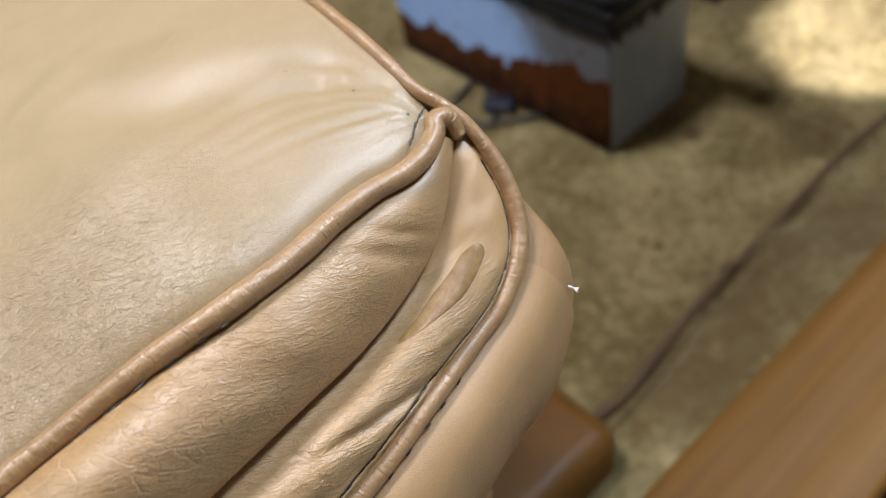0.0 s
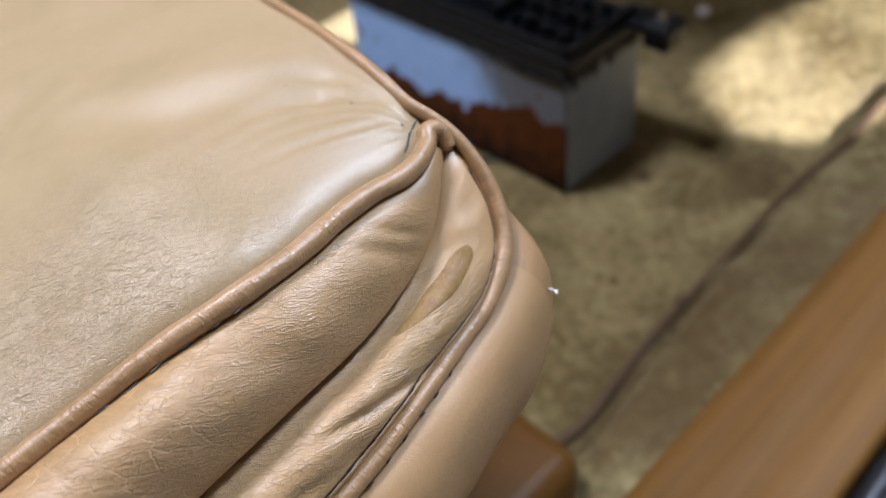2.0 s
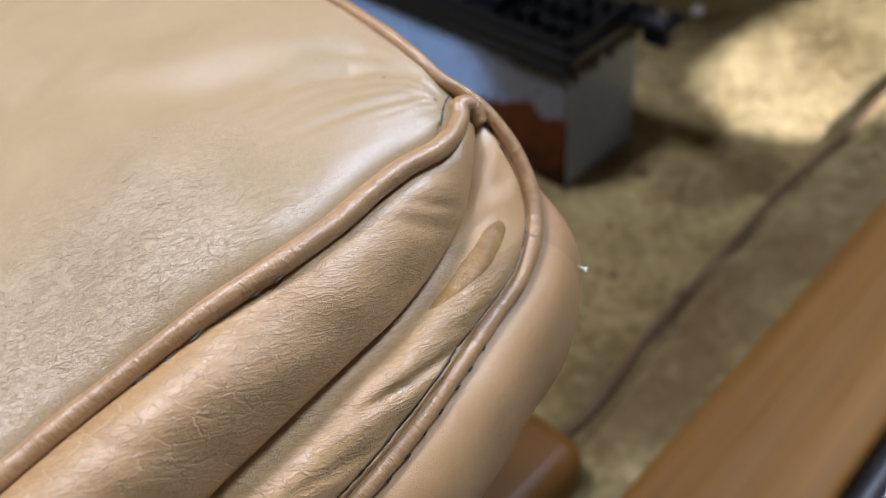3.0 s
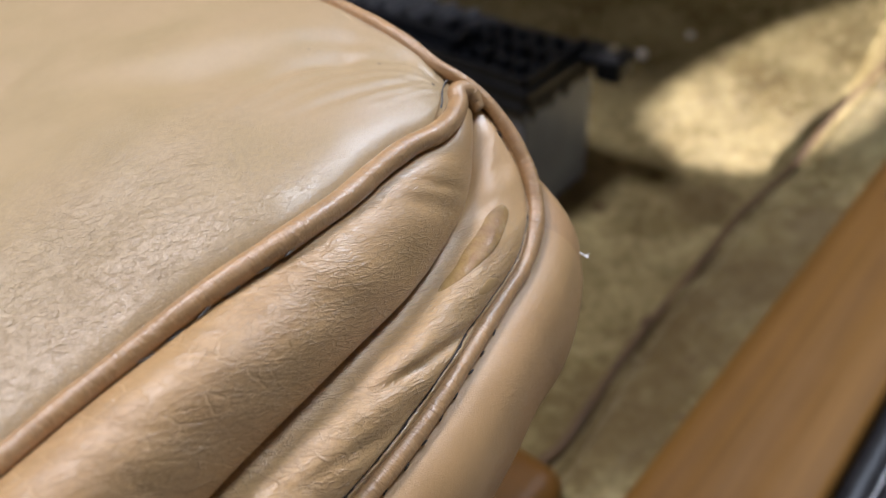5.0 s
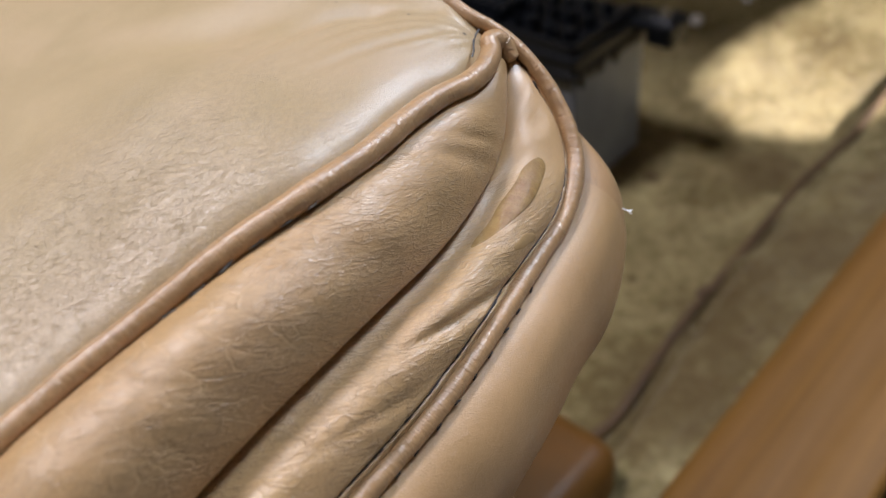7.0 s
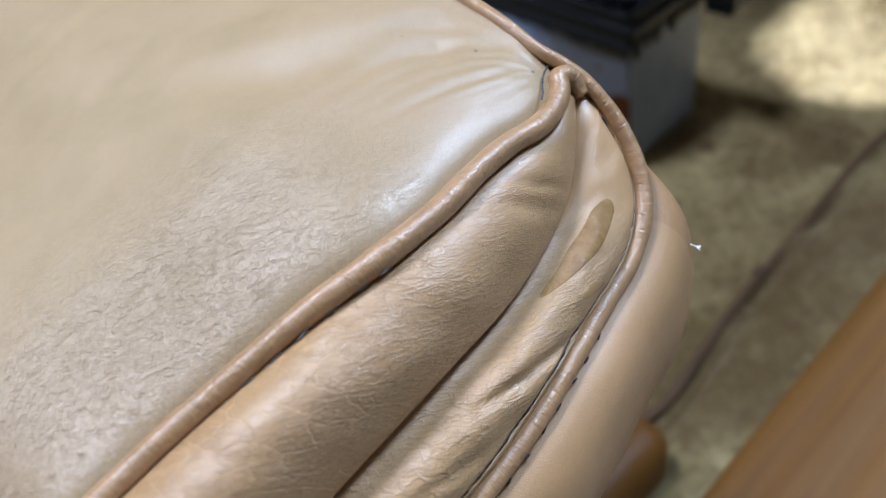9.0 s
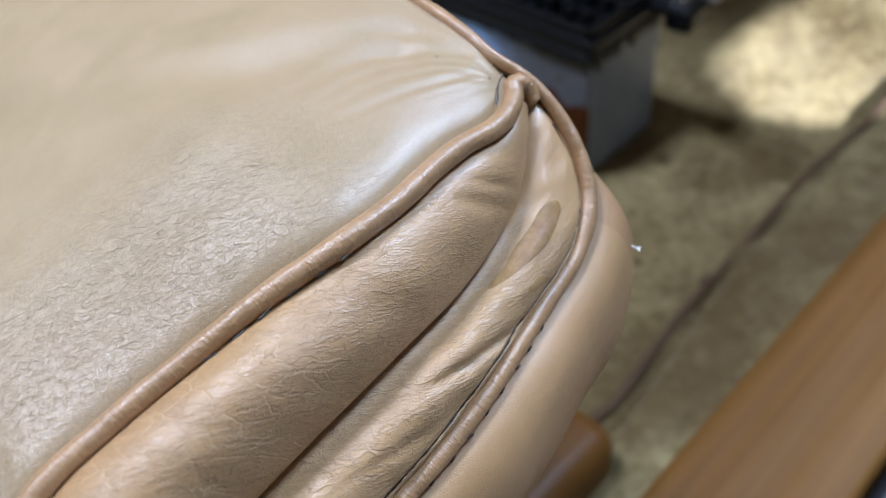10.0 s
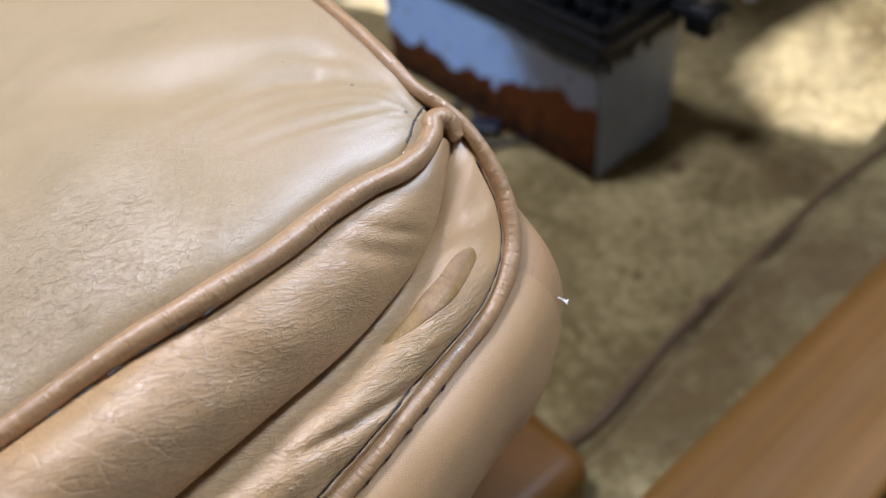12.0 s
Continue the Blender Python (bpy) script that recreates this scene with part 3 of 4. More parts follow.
P2 = [(-0.44, 0.006, 0.405), (-0.20, 0.010, 0.412), (-0.10, 0.005, 0.4150), (-0.0431, -0.0018, 0.4150), (-0.0230, -0.0040, 0.4120), (-0.0119, -0.0038, 0.4075), (-0.0050, -0.0004, 0.4030),
      (0.0014, 0.0027, 0.3972), (0.0092, 0.0042, 0.3893), (0.0160, 0.0041, 0.3813), (0.0225, 0.0020, 0.3740), (0.0283, -0.0021, 0.3677),
      (0.0322, -0.0071, 0.3637), (0.0361, -0.0150, 0.3595), (0.0390, -0.0247, 0.3564), (0.0413, -0.0374, 0.3546), (0.0440, -0.0498, 0.3536),
      (0.0477, -0.0649, 0.3529), (0.0506, -0.0790, 0.3514), (0.0530, -0.0980, 0.3485), (0.0545, -0.13, 0.344), (0.055, -0.18, 0.338), (0.052, -0.225, 0.330)]
CR = [(0.0022, -0.0030, 0.3925), (0.0095, -0.0120, 0.3890), (0.0170, -0.0215, 0.3815), (0.0210, -0.0295, 0.3785), (0.0240, -0.0390, 0.3760), (0.0272, -0.0530, 0.3738),
      (0.0315, -0.0723, 0.3722), (0.0330, -0.0887, 0.3735), (0.0345, -0.1075, 0.3718), (0.0350, -0.1267, 0.3700), (0.0345, -0.165, 0.361), (0.0330, -0.214, 0.342)]
RP = 0.0036

seat = thing("car_seat_cushion", (0, 0, 0.12), "tan leather car seat cushion with piped seams, creased and worn", "car seat")


def seat_part(name, mesh, material, label="", parent=None):
    ob = part(name, mesh, material, parent or seat, label)
    if parent is None:
        ob.matrix_parent_inverse = Matrix.Translation((0, 0, -0.12))
    return ob


p1 = spline(P1, 420)
p1 = p1 + np.array([0.0021, 0.0004, -0.0013]) * (0.3 + 0.7 * smooth01((-0.006 - p1[:, 1]) / 0.03))[:, None]
p2 = spline(P2, 620)
cr = spline(CR, 300)
for _ in range(400):
    cr[1:-1] = (cr[:-2] + 2 * cr[1:-1] + cr[2:]) / 4
corner = int(np.argmin(np.linalg.norm(p2 - np.array([0.0014, 0.0027, 0.3972]), axis=1)))


# folds that the stitching draws from the tip over the top: a line on the plan, depth, half width, where it begins to run out
TOP_FOLDS = [([(-0.0125, -0.0095), (-0.0250, -0.0175), (-0.0370, -0.0270), (-0.0430, -0.0400), (-0.0440, -0.0560), (-0.0415, -0.0780), (-0.0360, -0.1000)], 0.00105, 0.0034, 0.40),
             ([(-0.0100, -0.0111), (-0.0194, -0.0205), (-0.0300, -0.0310), (-0.0335, -0.0500), (-0.0310, -0.0830)], 0.00064, 0.0024, 0.40),
             ([(-0.0088, -0.0118), (-0.0155, -0.0215), (-0.0225, -0.0340), (-0.0262, -0.0520), (-0.0270, -0.0760)], 0.00034, 0.0017, 0.40),
             ([(-0.0075, -0.0124), (-0.0110, -0.0217), (-0.0145, -0.0353), (-0.0190, -0.0560), (-0.0220, -0.0775)], 0.00048, 0.0020, 0.45),
             ([(-0.0058, -0.0132), (-0.0072, -0.0225), (-0.0096, -0.0345), (-0.0130, -0.0480)], 0.00020, 0.0011, 0.40),
             ([(-0.0135, -0.0085), (-0.0300, -0.0125), (-0.0460, -0.0200), (-0.0560, -0.0310), (-0.0600, -0.0450)], 0.00080, 0.0032, 0.40),
             ([(-0.0300, -0.0160), (-0.0520, -0.0460), (-0.0750, -0.0750), (-0.1200, -0.0900)], 0.00340, 0.0130, 0.55)]


def beside(x, y, line):
    """How far places on the plan lie to the front of a bent line (less than 0: to its rear), and how far along it they are, 0 to 1."""
    c = spline([(a, b, 0) for a, b in line], 180)[:, :2]
    d = np.hypot(x[..., None] - c[:, 0], y[..., None] - c[:, 1])
    k = d.argmin(-1)
    t = unit(np.gradient(c, axis=0))[k]
    side = np.sign(t[..., 1] * (x - c[k, 0]) - t[..., 0] * (y - c[k, 1]))
    return -side * d.min(-1), k / 179.0


def top_panel():
    nu, nv = 300, 300
    # right edge: the piping from the rear to the tip; front edge: the front piping from the tip inwards
    tip = int(np.argmin(np.linalg.norm(p1 - np.array([-0.0022, -0.0062, 0.4022]), axis=1)))
    right = spline(p1[40:tip + 1:6] + np.array([-0.0027, 0, 0.0034]), nu)
    fr = spline(p2[:corner - 8][::-1][::5], nv)
    s = np.linspace(0, 1, nu)                       # rear to front
    w = np.linspace(0, 1, nv) ** 1.7                # from the side inwards
    fr = np.stack([np.interp(w, np.linspace(0, 1, nv), fr[:, k]) for k in range(3)], 1)
    fr = fr + np.array([0, -0.0018, 0.0020])
    fr = fr + (right[-1] - fr[0]) * np.exp(-length_along(fr) / 0.007)[:, None]
    rear_end, left_end = right[0], fr[-1]
    far = np.array([left_end[0], -0.19, 0.372])
    rear = rear_end + w[:, None] * (far - rear_end)
    rear[:, 2] = rear_end[2] + 0.010 * smooth01(w * 8) - 0.012 * w
    left = far + s[:, None] * (left_end - far)
    S, Wd = s[:, None, None], w[None, :, None]
    pts = (1 - Wd) * right[:, None] + Wd * left[:, None] + (1 - S) * rear[None] + S * fr[None]
    pts = pts - ((1 - S) * (1 - Wd) * rear_end + (1 - S) * Wd * far + S * (1 - Wd) * right[-1] + S * Wd * left_end)
    # puffed leather: it dives under both pipings and swells between them
    dr = np.linalg.norm(pts - right[:, None], axis=2)
    df = np.linalg.norm(pts - fr[None], axis=2)
    x, y = pts[..., 0], pts[..., 1]
    swell = 0.0032 * (1 - np.exp(-dr / 0.0030)) * (1 - np.exp(-df / 0.009))
    swell -= 0.0030 * np.exp(-((dr - 0.037) / 0.022) ** 2) * np.exp(-df / 0.10) * (1 - np.exp(-df / 0.012))
    swell += 0.0002 * np.exp(-((dr - 0.0140) / 0.0090) ** 2) * np.exp(-((df - 0.040) / 0.034) ** 2)
    # folds that fan out from the tip
    tx, ty = x - right[-1][0], y - right[-1][1]
    r = np.hypot(tx, ty)
    th = np.arctan2(ty, -tx)
    fold = np.cos(th * 11 + 0.7 + 9 * r) * 0.5 + np.cos(th * 21 + 2.0 - 14 * r) * 0.3 + np.cos(th * 6) * 0.4
    swell += 0.00028 * fold * np.exp(-r / 0.035) * smooth01(r / 0.012)
    for line, deep, wide, reach in TOP_FOLDS:
        gap, run = beside(x, y, line)
        lip = np.exp(-(gap / wide) ** 2) - 0.55 * np.exp(-((gap + 2.0 * wide) / (1.3 * wide)) ** 2)
        swell -= deep * lip * np.clip(smooth01(run / 0.10) * (1 - smooth01((run - reach) / (1 - reach))), 0, 1) * smooth01(df / 0.006)
    swell += 0.0005 * lumps(x, y, 0.085, 5) * smooth01(dr / 0.02) + 0.00010 * lumps(x, y, 0.022, 6) * smooth01(dr / 0.01)
    pts[..., 2] += swell - 0.0028 + 0.0012 * np.exp(-df / 0.004) * smooth01(dr / 0.02)
    # the edges are tucked in to the middle of both pipings
    tuck = [pts[:, :1] + np.array([dx, 0, dz]) for dx, dz in ((0.0024, -0.0042), (0.0019, -0.0026), (0.0013, -0.0014), (0.0006, -0.0005))]
    pts = np.concatenate([*tuck, pts], 1)
    dr = np.concatenate([*[dr[:, :1] - d for d in (0.0045, 0.003, 0.0018, 0.0008)], dr], 1)
    front = pts[-1:] + np.array([0, 0.0026, -0.0016])
    pts = np.concatenate([pts, front], 0)
    dr = np.concatenate([dr, dr[-1:]], 0)
    far_along = np.r_[length_along(right), length_along(right)[-1] + 0.003]
    us = np.broadcast_to(far_along[:, None], dr.shape)
    return grid_mesh("top_panel", pts[:, ::-1], us[:, ::-1], dr[:, ::-1])


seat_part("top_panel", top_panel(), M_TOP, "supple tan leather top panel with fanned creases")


def facing_panel():
    """The bolster facing, full and wrinkled, from the first piping down into the crease."""
    nu, nv = 320, 90
    tip = int(np.argmin(np.linalg.norm(p1 - np.array([0.0010, -0.0098, 0.4008]), axis=1)))
    a, b = spline(p1[:tip][::-1][::5], nu), spline(cr[::5], nu)
    v = np.linspace(0, 1, nv)
    a0 = a.copy()
    a = a + unit(b - a) * (RP * 0.78 * smooth01(np.linspace(0, 1, nu) / 0.08))[:, None]
    pts = a[:, None] + v[None, :, None] * (b - a)[:, None]
    t = unit(np.gradient(a, axis=0))
    out = unit(np.cross(b - a, t))
    out *= np.sign((out @ np.array([0.8, -0.2, 0.5])))[:, None]
    wide = np.linalg.norm(b - a, axis=1)[:, None]
    sl = length_along(a)[:, None]
    full = np.clip(np.sin(np.pi * v[None] ** (0.95 - 0.15 * smooth01((sl - 0.05) / 0.09))), 0, 1) ** 0.80 * (0.18 + 0.16 * smooth01((sl - 0.07) / 0.07)) * wide
    # dents where the leather is drawn together below the tip
    dent = 0.0012 * np.exp(-((sl - 0.058 + 0.016 * v[None]) / 0.0048) ** 2) * np.sin(np.pi * v)[None]
    dent += 0.0006 * np.exp(-((sl - 0.047 + 0.014 * v[None]) / 0.003) ** 2) * np.sin(np.pi * v)[None]
    soft = 0.0003 * lumps(sl * np.ones_like(v)[None], v[None] * wide, 0.03, 12) * np.sin(np.pi * v)[None]
    pts = pts + out[:, None] * (full - dent + soft)[..., None]
    under = np.exp(-v[None] * wide / 0.0022) * 0.0034
    pts = pts - out[:, None] * under[..., None]
    grip = smooth01(sl / 0.03)
    curl = [pts[:, -1:] + (np.array([dx, 0, dz])[None] * grip)[:, None] for dx, dz in ((-0.0010, -0.0014), (-0.0026, -0.0024), (-0.0050, -0.0030))]
    pts = np.concatenate([a0[:, None], pts, *curl], 1)
    v = np.r_[-0.1, v, 1.06, 1.12, 1.2]
    return grid_mesh("facing_panel", pts, sl * np.ones_like(v)[None], v[None] * wide)


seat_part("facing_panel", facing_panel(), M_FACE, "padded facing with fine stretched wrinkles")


def gusset_panel():
    """The strip between the crease and the outer piping: a hollow by the crease, then a soft ridge with two long folds."""
    nu, nv = 320, 90
    a, b = spline(cr[::5], nu), spline(p2[corner - 2:][::6], nu)
    # keep the two edges abreast
    v = np.linspace(0, 1, nv)
    pts = a[:, None] + v[None, :, None] * (b - a)[:, None]
    t = unit(np.gradient(b, axis=0))
    out = unit(np.cross(t, b - a))
    out *= np.sign(out @ np.array([0.5, -0.3, 0.8]))[:, None]
    wide = np.linalg.norm(b - a, axis=1)[:, None]
    sl = length_along(b)[:, None]
    full = np.clip(np.sin(np.pi * v) ** 0.8, 0, 1)[None] * 0.17 * wide * (0.45 + 0.55 * smooth01((sl - 0.04) / 0.04))
    full -= 0.0046 * np.exp(-((v[None] - 0.16) / 0.15) ** 2) * smooth01((sl - 0.030) / 0.045)
    for s0, v0, k, deep in ((0.115, 0.66, 0.025, 0.0015), (0.165, 0.52, 0.032, 0.0006)):
        line = v0 + (s0 - sl) / k * 0.30
        full = full - deep * np.exp(-((v[None] - line) / 0.075) ** 2) * np.exp(-((sl - s0) / 0.030) ** 2)
        full = full + deep * 0.35 * np.exp(-((v[None] - line - 0.17) / 0.11) ** 2) * np.exp(-((sl - s0) / 0.030) ** 2)
    full = full + 0.0003 * lumps(sl * np.ones_like(v)[None], v[None] * wide, 0.02, 21) * np.sin(np.pi * v)[None]
    pts = pts + out[:, None] * full[..., None]
    under = np.exp(-(1 - v[None]) * wide / 0.0021) * 0.0056
    under = under + np.exp(-v[None] * wide / 0.0030) * 0.0056 * smooth01((sl - 0.006) / 0.03)
    # the sewn groove a little inside the piping
    under = under + 0.0011 * np.exp(-(((1 - v[None]) * wide - (0.0040 + 0.0016 * smooth01((sl - 0.04) / 0.04))) / 0.0006) ** 2) * smooth01((sl - 0.012) / 0.01)
    pts = pts - out[:, None] * under[..., None]
    closed = np.concatenate([pts, b[:, None]], 1)
    w = np.r_[v, 1.1]
    return grid_mesh("gusset_panel", closed, sl * np.ones_like(w)[None], w[None] * wide), pts, out


gus, gus_pts, gus_out = gusset_panel()
seat_part("gusset_panel", gus, M_GUS, "creased gusset of thinner tan leather")


def side_sheet(name, i0, i1, proud, n=220):
    """The outer wall that hangs from the outer piping, rolled over at the top."""
    edge = spline(p2[i0:i1 + 1:4], n)
    t = unit(np.gradient(edge, axis=0))
    flat = t.copy()
    flat[:, 2] = 0
    side = unit(np.cross(unit(flat), np.array([0, 0, 1.0])))
    side *= -1 if (side[n // 2] @ np.array([1.0, 0.6, 0])) < 0 else 1
    for _ in range(60):
        side[1:-1] = unit(side[:-2] + side[1:-1] * 2 + side[2:])
    prof = spline([(-0.0010, 0, -0.0026), (0.0040, 0, -0.0032), (0.0085, 0, -0.0055), (0.0130, 0, -0.0110), (0.0160, 0, -0.0200), (0.0165, 0, -0.031),
                   (0.0140, 0, -0.044), (0.0070, 0, -0.058), (-0.008, 0, -0.072), (-0.040, 0, -0.10), (-0.045, 0, -0.20)], 90)
    sl = length_along(edge)
    at = edge[:, 0] - edge[:, 1] * 0.5
    swell = 0.10 + 0.90 * smooth01((at - 0.006) / 0.026)
    reach = np.where(prof[None, :, 0] > 0, prof[None, :, 0] * swell[:, None], prof[None, :, 0])
    pts = edge[:, None] + side[:, None] * (reach[..., None] + proud)
    pts[..., 2] = edge[:, None, 2] + prof[None, :, 2]
    pts += side[:, None] * (0.0006 * lumps(sl[:, None] + 0 * prof[None, :, 0], prof[None, :, 2] + 0 * sl[:, None], 0.05, 33))[..., None]
    return grid_mesh(name, pts, sl, length_along(prof)), pts


seam = int(np.argmin(np.linalg.norm(p2 - np.array([0.0322, -0.0071, 0.3637]), axis=1)))
side_me, side_pts = side_sheet("side_panel", seam, len(p2) - 1, 0.0007)
front_me, front_pts = side_sheet("front_panel", 0, seam + 8, 0.0)
seat_part("side_panel", side_me, M_SIDE, "smooth tan leather side wall")
seat_part("front_panel", front_me, M_FRONT, "darker tan leather front wall, overlapped at the seam")


def closing():
    """Rear and inner walls and the underside of the cushion."""
    bm = bmesh.new()
    box_bm((0.44, 0.19, 0.20), (-0.215, -0.105, 0.235), 0.02, 3, bm)
    return bm


seat_part("foam_core", closing(), M_SIDE)
along1, along2 = length_along(p1), length_along(p2)
pipe_1 = seat_part("piping", tube_mesh("piping", p1, RP * (1 + 0.03 * lumps(along1, 0 * along1, 0.02, 41)) * (0.92 + 0.08 * smooth01((along1 - 0.10) / 0.06)) * (1 - 0.25 * smooth01((along1 - along1[-1] + 0.008) / 0.008)), 28), M_PIPE, "leather-covered piping round the bolster")
grow = 0.0024 + 0.0007 * smooth01((along2 - along2[corner] + 0.01) / 0.05)
pipe_2 = seat_part("piping", tube_mesh("piping", p2, grow * (1 + 0.03 * lumps(along2, 0 * along2, 0.02, 42)), 28), M_PIPE, "leather-covered piping along the outer edge")

# ---- the tan block under the seat ----
blk = thing("seat_runner_cover", (-0.107, -0.040, 0.0), "glossy tan vinyl cover of the seat runner on the carpet", "seat trim")
bm = box_bm((0.19, 0.30, 0.062), (0, 0, 0.026), 0.019, 8)
for f in bm.faces:
    f.smooth = True
part("shell", bm, M_TRIM, blk)
bm = box_bm((0.198, 0.308, 0.005), (0, 0, 0.0025), 0.002, 2)
part("flange", bm, M_TRIM, blk, "thin welt round the foot of the cover")

# ---- the metal case in the footwell ----
case = thing("metal_case", (-0.243, 0.368, 0.002), "grey painted steel case with red-brown rusted patches on the carpet", "metal box")
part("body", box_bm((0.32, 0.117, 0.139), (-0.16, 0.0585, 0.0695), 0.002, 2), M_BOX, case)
cap = part("cap", box_bm((0.326, 0.123, 0.018), (-0.16, 0.0585, 0.133), 0.004, 2), M_BLACK, case, "black plastic cap")


def skirt(name, a, b, n, out, seed, ragged=1.0):
    """A ragged tongue of black sealant that hangs from the cap over one face."""
    t = np.linspace(0, 1, n)
    edge = np.array(a)[None] + t[:, None] * (np.array(b) - np.array(a))[None]
    low = 0.013 + ragged * 0.0045 * lumps(t * np.linalg.norm(np.array(b) - np.array(a)), 0 * t, 0.020, seed) + ragged * 0.003 * lumps(t, 0 * t, 0.02, seed + 1)
    low = np.clip(low, 0.003, 0.03)
    rows = []
    for k, o in ((0.0, 0.0), (0.0, 0.0030), (0.85, 0.0026), (1.0, 0.0012), (1.0, 0.0)):
        rows.append(edge + np.array(out)[None] * o - np.array([0, 0, 1.0])[None] * (low * k)[:, None])
    return grid_mesh(name, np.stack(rows, 1), t, np.linspace(0, 0.02, 5))


part("sealant", skirt("sealant", (-0.322, -0.001, 0.128), (0.001, -0.001, 0.128), 120, (0, -1, 0), 71, 0.25), M_BLACK, case, "ragged black sealant")
part("sealant", skirt("sealant", (0.001, -0.001, 0.128), (0.001, 0.118, 0.128), 60, (1, 0, 0), 75), M_BLACK, case, "ragged black sealant")
g = random.Random(11)
bm = bmesh.new()
box_bm((0.20, 0.060, 0.016), (-0.205, 0.062, 0.149), 0.003, 2, bm)
part("connector_block", bm, M_BLACK, case)
part("rim", box_bm((0.31, 0.008, 0.012), (-0.16, 0.006, 0.146), 0.002, 2), M_BLACK, case)
part("rim", box_bm((0.008, 0.105, 0.012), (-0.006, 0.060, 0.146), 0.002, 2), M_BLACK, case)
for row in range(3):
    for col in range(5):
        x, y = -0.022 - col * 0.021 + g.uniform(-0.002, 0.002), 0.026 + row * 0.030 + g.uniform(-0.003, 0.003)
        if g.random() < 0.6:
            kb = cyl_bm(g.uniform(0.0045, 0.008), g.uniform(0.010, 0.018), (x, y, 0.149), 14)
            bmesh.ops.bevel(kb, geom=[e for e in kb.edges], offset=0.0012, segments=2, affect="EDGES")
        else:
            kb = box_bm((g.uniform(0.009, 0.015), g.uniform(0.008, 0.014), g.uniform(0.010, 0.020)), (x, y, 0.149), 0.002, 2)
        part("terminal", kb, M_BLACK, case)
for k in range(6):
    part("rib", box_bm((0.004, 0.050, 0.010), (-0.125 - k * 0.030, 0.062, 0.160), 0.001, 1), M_BLACK, case)
br = part("bracket", box_bm((0.054, 0.036, 0.010), (0.018, 0.112, 0.138), 0.003, 2), M_BLACK, case, "black bracket with a fixing hole")
bm = box_bm((0.030, 0.030, 0.030), (0.028, 0.112, 0.132), 0.005, 3)
part("lug", bm, M_BLACK, br)
bm = cyl_bm(0.0065, 0.006, (0.028, 0.110, 0.1475), 16)
part("bolt", bm, M_STEEL, br, "dull steel bolt")

for piece in case.children:
    if not piece.name.startswith("body"):
        piece.location.z = 0.014                 # all that sits on the body's top

# ---- loose wires before the case ----
wires = thing("wire_loop", (-0.40, 0.34, 0.004), "blue-black wires looped on the carpet beside the case", "wire")
for name, pts in (("wire", [(-0.05, 0.050, 0.003), (-0.035, 0.012, 0.003), (-0.028, -0.014, 0.003), (0.02, -0.026, 0.003), (0.045, 0.0, 0.003), (0.068, 0.028, 0.004)]),
                  ("wire", [(-0.042, 0.046, 0.006), (-0.01, 0.020, 0.003), (0.012, 0.010, 0.003), (0.030, -0.012, 0.003)])):
    part(name, tube_mesh(name, spline(pts, 60), 0.0026, 10), M_WIRE, wires)
part("plug", box_bm((0.034, 0.020, 0.010), (0.016, 0.012, 0.004), 0.002, 2, None, pose(0, 0, 0, 0, 0, 35)), M_WIRE, wires, "flat blue-black plug")

# ---- small things on the carpet ----
def bead(place, r, material, label, category, seed):
    g2 = random.Random(seed)
    bm2 = bmesh.new()
    bmesh.ops.create_icosphere(bm2, subdivisions=2, radius=r)
    for v2 in bm2.verts:
        v2.co *= 1 + g2.uniform(-0.18, 0.18)
        v2.co.z *= 0.7
    for f2 in bm2.faces:
        f2.smooth = True
    ob = part(category.replace(" ", "_"), bm2, material)
    ob.location = place
    return tagged(ob, label, category)


bead((-0.331, 0.760, 0.0125), 0.0085, M_FIBRE, "small white plastic clip lying on the carpet", "clip", 1)
bead((-0.290, 0.815, 0.030), 0.0055, M_FIBRE, "small white plastic clip lying on the carpet", "clip", 2)
bead((-0.026, 0.1025, 0.0165), 0.0014, M_THREAD, "pale crumb of stuffing on the carpet", "crumb", 3)
bead((-0.022, 0.105, 0.0162), 0.0010, M_THREAD, "pale crumb of stuffing on the carpet", "crumb", 4)
bead((-0.021, 0.0995, 0.0168), 0.0028, M_DARK, "dark crumb of dirt on the carpet", "crumb", 5)
clip = tagged(part("trim_clip", cyl_bm(0.0055, 0.006, (0, 0, 0), 14), M_RUBBER), "black plug in the tan sill trim", "plug")
clip.location = (0.051, 0.566, 0.0505)

# ---- the frame that carries the cushion ----
frm = thing("steel_stand", (-0.32, -0.11, 0.0), "black steel stand under the seat cushion", "stand")
part("upright", box_bm((0.03, 0.14, 0.140), (-0.06, 0, 0.070), 0.003, 2), M_DARK, frm)
part("upright", box_bm((0.03, 0.14, 0.140), (0.06, 0, 0.070), 0.003, 2), M_DARK, frm)
part("rail", box_bm((0.24, 0.03, 0.03), (0, 0.04, 0.125), 0.003, 2), M_DARK, frm)

# ---- stitches ----
def stitch_mesh(name, length, r, material):
    t = np.linspace(-0.5, 0.5, 7)
    me = tube_mesh(name, np.stack([t * length, 0 * t, -0.0005 * (2 * t) ** 2], 1), r * (1 - 0.5 * (2 * t) ** 4), 6)
    me.materials.append(material)
    return me


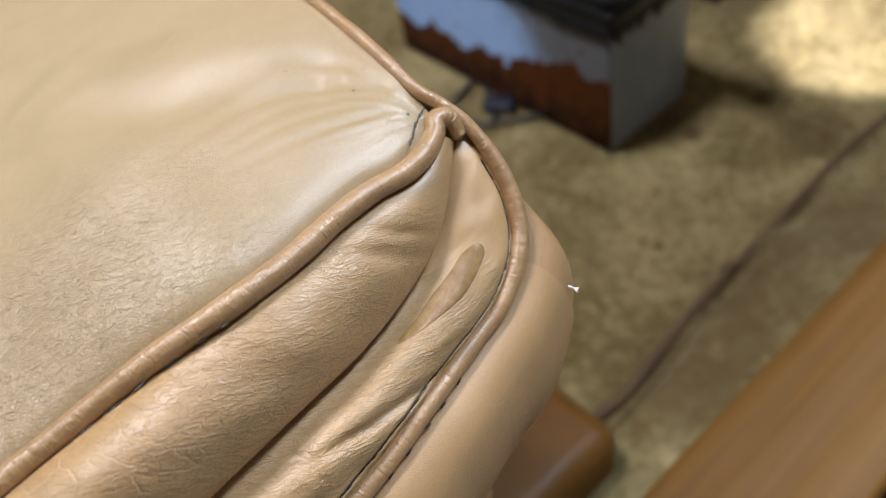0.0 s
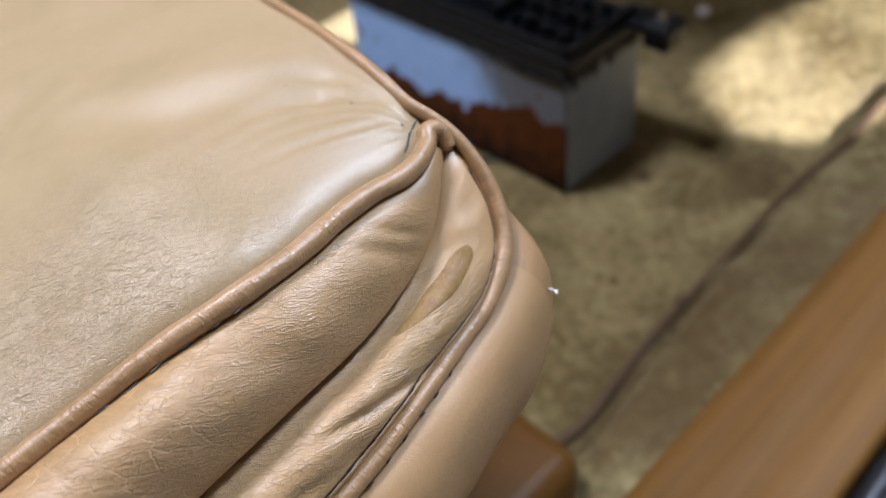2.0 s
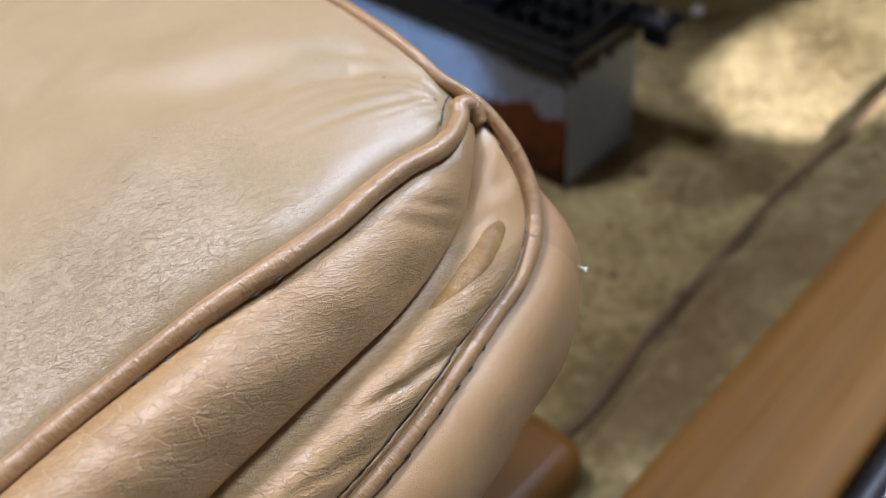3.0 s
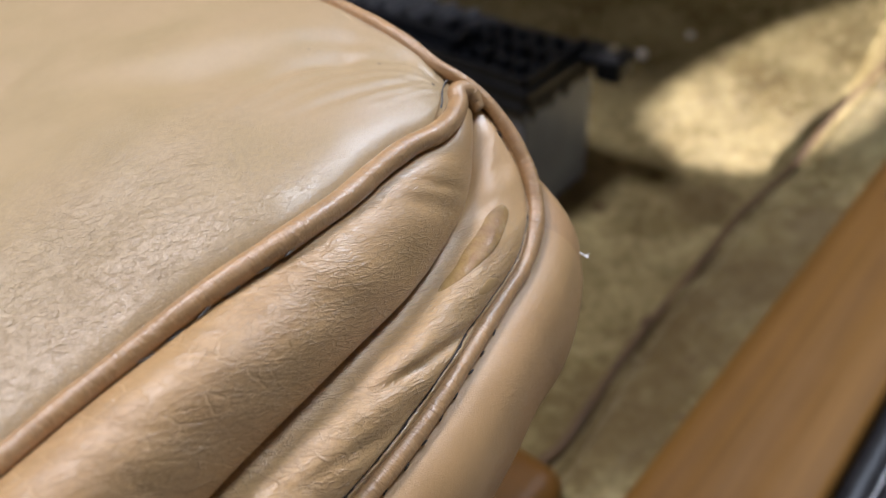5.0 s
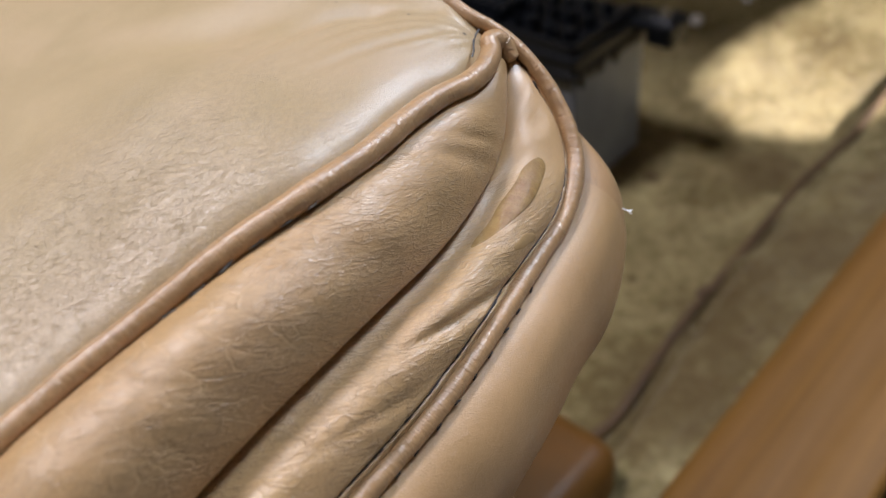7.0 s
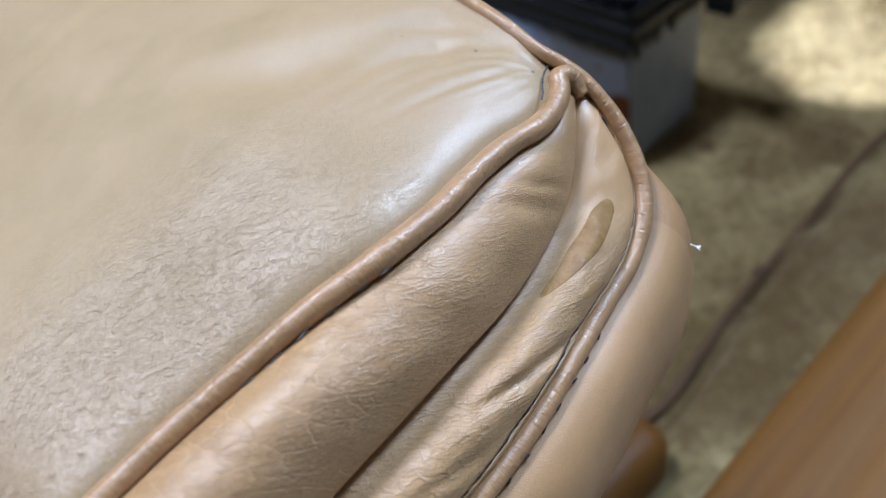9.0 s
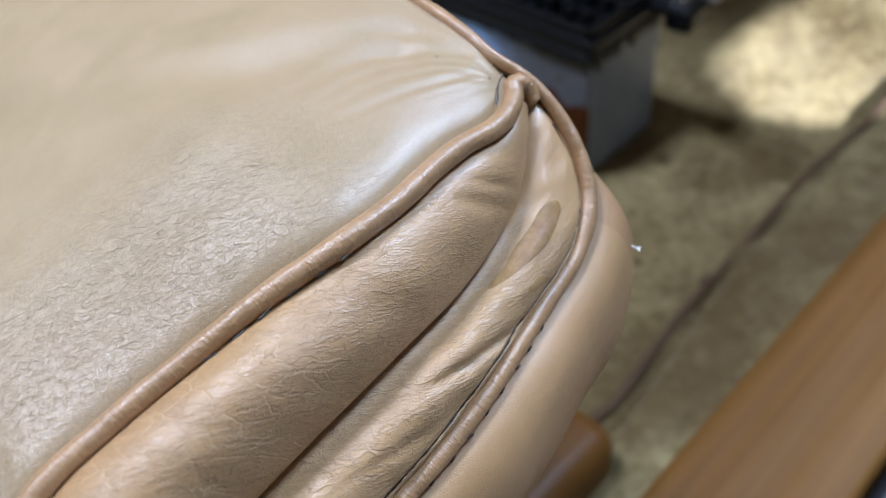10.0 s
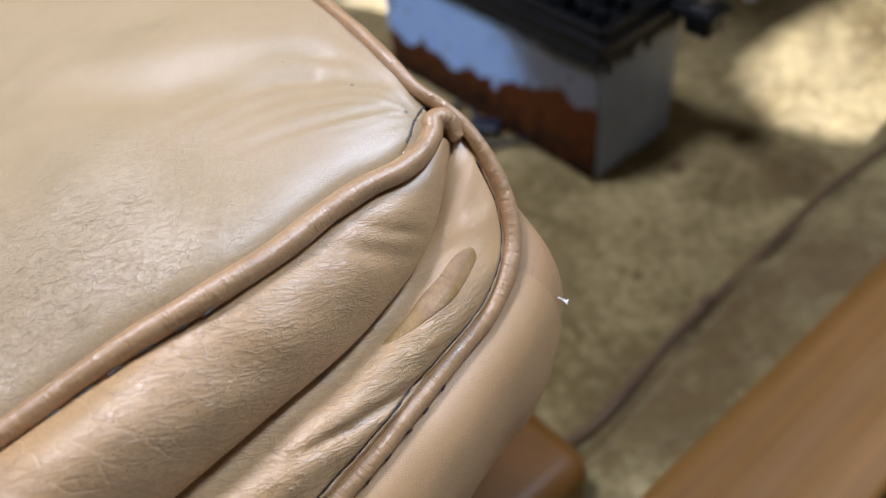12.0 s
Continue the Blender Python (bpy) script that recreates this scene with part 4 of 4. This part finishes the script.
def sew(curve, outward, offset, pitch, s0, s1, mesh, parent):
    """Single stitches along a seam, each set between the pipe and its panel."""
    far = length_along(curve)
    g = random.Random(5)
    for d in np.arange(s0, min(s1, far[-1] - 0.01), pitch):
        i = int(np.searchsorted(far, d))
        t = Vector(unit(curve[i + 1] - curve[i - 1]))
        o = Vector(outward[i])
        o = (o - t * o.dot(t)).normalized()
        at = Vector(curve[i]) + o * offset + Vector((g.uniform(-1, 1), g.uniform(-1, 1), g.uniform(-1, 1))) * 0.0002
        ob = part("stitch", mesh, None, parent)
        m = Matrix((t, o, t.cross(o))).transposed().to_4x4()
        ob.matrix_basis = Matrix.Translation(at) @ m @ pose(0, 0, 0, 0, 0, g.uniform(-14, 14))


pale = stitch_mesh("stitch", 0.0050, 0.00034, M_SEAMTHREAD)
inky = stitch_mesh("stitch", 0.0030, 0.00034, M_DARKTHREAD)
gus_wide = np.linalg.norm(gus_pts[:, -1] - gus_pts[:, 0], axis=1)
inset = 0.0040 + 0.0016 * smooth01((length_along(gus_pts[:, -1]) - 0.04) / 0.04)
cols = np.clip((1 - inset / np.maximum(gus_wide, 0.0065)) * 89, 1, 88)
low, part_of = np.floor(cols).astype(int), (cols - np.floor(cols))[:, None]
rows_at = np.arange(len(cols))
groove = gus_pts[rows_at, low] * (1 - part_of) + gus_pts[rows_at, low + 1] * part_of
groove = spline(groove[18:310:4], 380)
wob = length_along(groove)
groove = groove + np.array([0.0, 0.0, 1.0]) * (0.00005 + 0.00016 * lumps(wob, 0 * wob, 0.010, 91))[:, None]
seat_part("seam_thread", tube_mesh("seam_thread", groove, 0.00040 * (1 + 0.35 * lumps(wob, 0 * wob, 0.004, 92)), 6), M_DARKTHREAD, "dark sewing thread sunk in the gusset seam", pipe_2)
toward = np.broadcast_to(np.array([0.90, 0.0, -0.35]), p1.shape)
sew(p1, toward, RP + 0.0001, 0.0092, 0.103, 0.150, pale, pipe_1)
# a worn loop of thread showing beside the hooked end of the piping
loop = spline([(-0.0058, -0.0058, 0.4050), (-0.0044, -0.0094, 0.4050), (-0.0022, -0.0130, 0.4050), (0.0004, -0.0161, 0.4050), (0.0030, -0.0190, 0.4054), (0.0046, -0.0216, 0.4052)], 60)
w1 = length_along(loop)
part("seam_thread", tube_mesh("seam_thread", loop + np.array([0, 0, 1.0]) * (0.0003 * lumps(w1, 0 * w1, 0.003, 93))[:, None], 0.00032 * (1 + 0.35 * lumps(w1, 0 * w1, 0.002, 94)), 8), M_GREYTHREAD, pipe_1, "frayed dark grey thread")
toward2 = np.broadcast_to(np.array([0.75, -0.25, -0.35]), p2.shape)
s_corner = float(along2[corner])
sew(p2, toward2, 0.0033, 0.0088, s_corner + 0.095, s_corner + 0.20, inky, pipe_2)

# ---- clear resin run on the gusset ----
def resin_run(name, i0, i1, v0, v1, half0, half1, high, seed):
    """A flat drop that lies on the gusset, from row i0 to i1 and from one place across to the other."""
    nu, nv = 60, 24
    s = np.linspace(0, 1, nu)
    w = np.linspace(-1, 1, nv)
    taper = smooth01(s / 0.14) ** 0.35 * np.clip(1 - s**3, 0, 1) ** 0.5
    half = (half0 + (half1 - half0) * s) * taper * (1 + 0.10 * lumps(s, 0 * s, 0.5, seed))
    ii = i0 + (i1 - i0) * s[:, None] + 0 * w[None]
    vv = (v0 + (v1 - v0) * s[:, None] + half[:, None] * w[None]) * 89
    a, b = np.floor(ii).astype(int), np.floor(vv).astype(int)
    fa, fb = (ii - a)[..., None], (vv - b)[..., None]
    base = (gus_pts[a, b] * (1 - fa) * (1 - fb) + gus_pts[a + 1, b] * fa * (1 - fb) + gus_pts[a, b + 1] * (1 - fa) * fb + gus_pts[a + 1, b + 1] * fa * fb)
    dome = (1 - w[None] ** 2) ** 0.6 * taper[:, None]
    lift = high * dome * (1 + 0.10 * lumps(ii / 20, vv / 20, 1.6, seed + 1)) + 0.00005
    n = gus_out[a[:, 0]]
    over = base + n[:, None] * lift[..., None]
    lower = base - n[:, None] * 0.0003
    ring = np.concatenate([over, lower[:, ::-1]], 1)
    return grid_mesh(name, ring, s * 0.05, np.arange(2 * nv) * 0.0004, closed=True)


run = thing("resin_drop", tuple(gus_pts[60, 26]), "run of clear amber resin on the creased leather", "glue drop")
for args in ((53, 104, 0.45, 0.25, 0.165, 0.06, 0.00034, 61), (92, 103, 0.68, 0.62, 0.09, 0.07, 0.00010, 63)):
    ob = part("drop", resin_run("drop", *args), M_RESIN if args[0] < 60 else M_FILM, run)
    ob.matrix_parent_inverse = Matrix.Translation(-Vector(run.location))

# ---- frayed thread at the side seam ----
fray = thing("frayed_thread", (0.0466, 0.0033, 0.3475), "white frayed thread end at the side seam of the cushion", "thread")
for pts in ([(-0.006, -0.004, 0.005), (-0.002, -0.001, 0.0022), (0.001, 0.0008, 0.0005), (0.0035, 0.002, 0.0008)],
            [(-0.001, 0.0, 0.0018), (0.0015, 0.0022, 0.0008), (0.0026, 0.0035, 0.0024)], [(0.0, 0.0, 0.0015), (0.003, -0.0008, 0.0004), (0.0042, 0.0004, -0.0012)]):
    part("fibre", tube_mesh("fibre", spline(np.array(pts) * 0.30, 24), 0.00026, 8), M_FIBRE, fray)
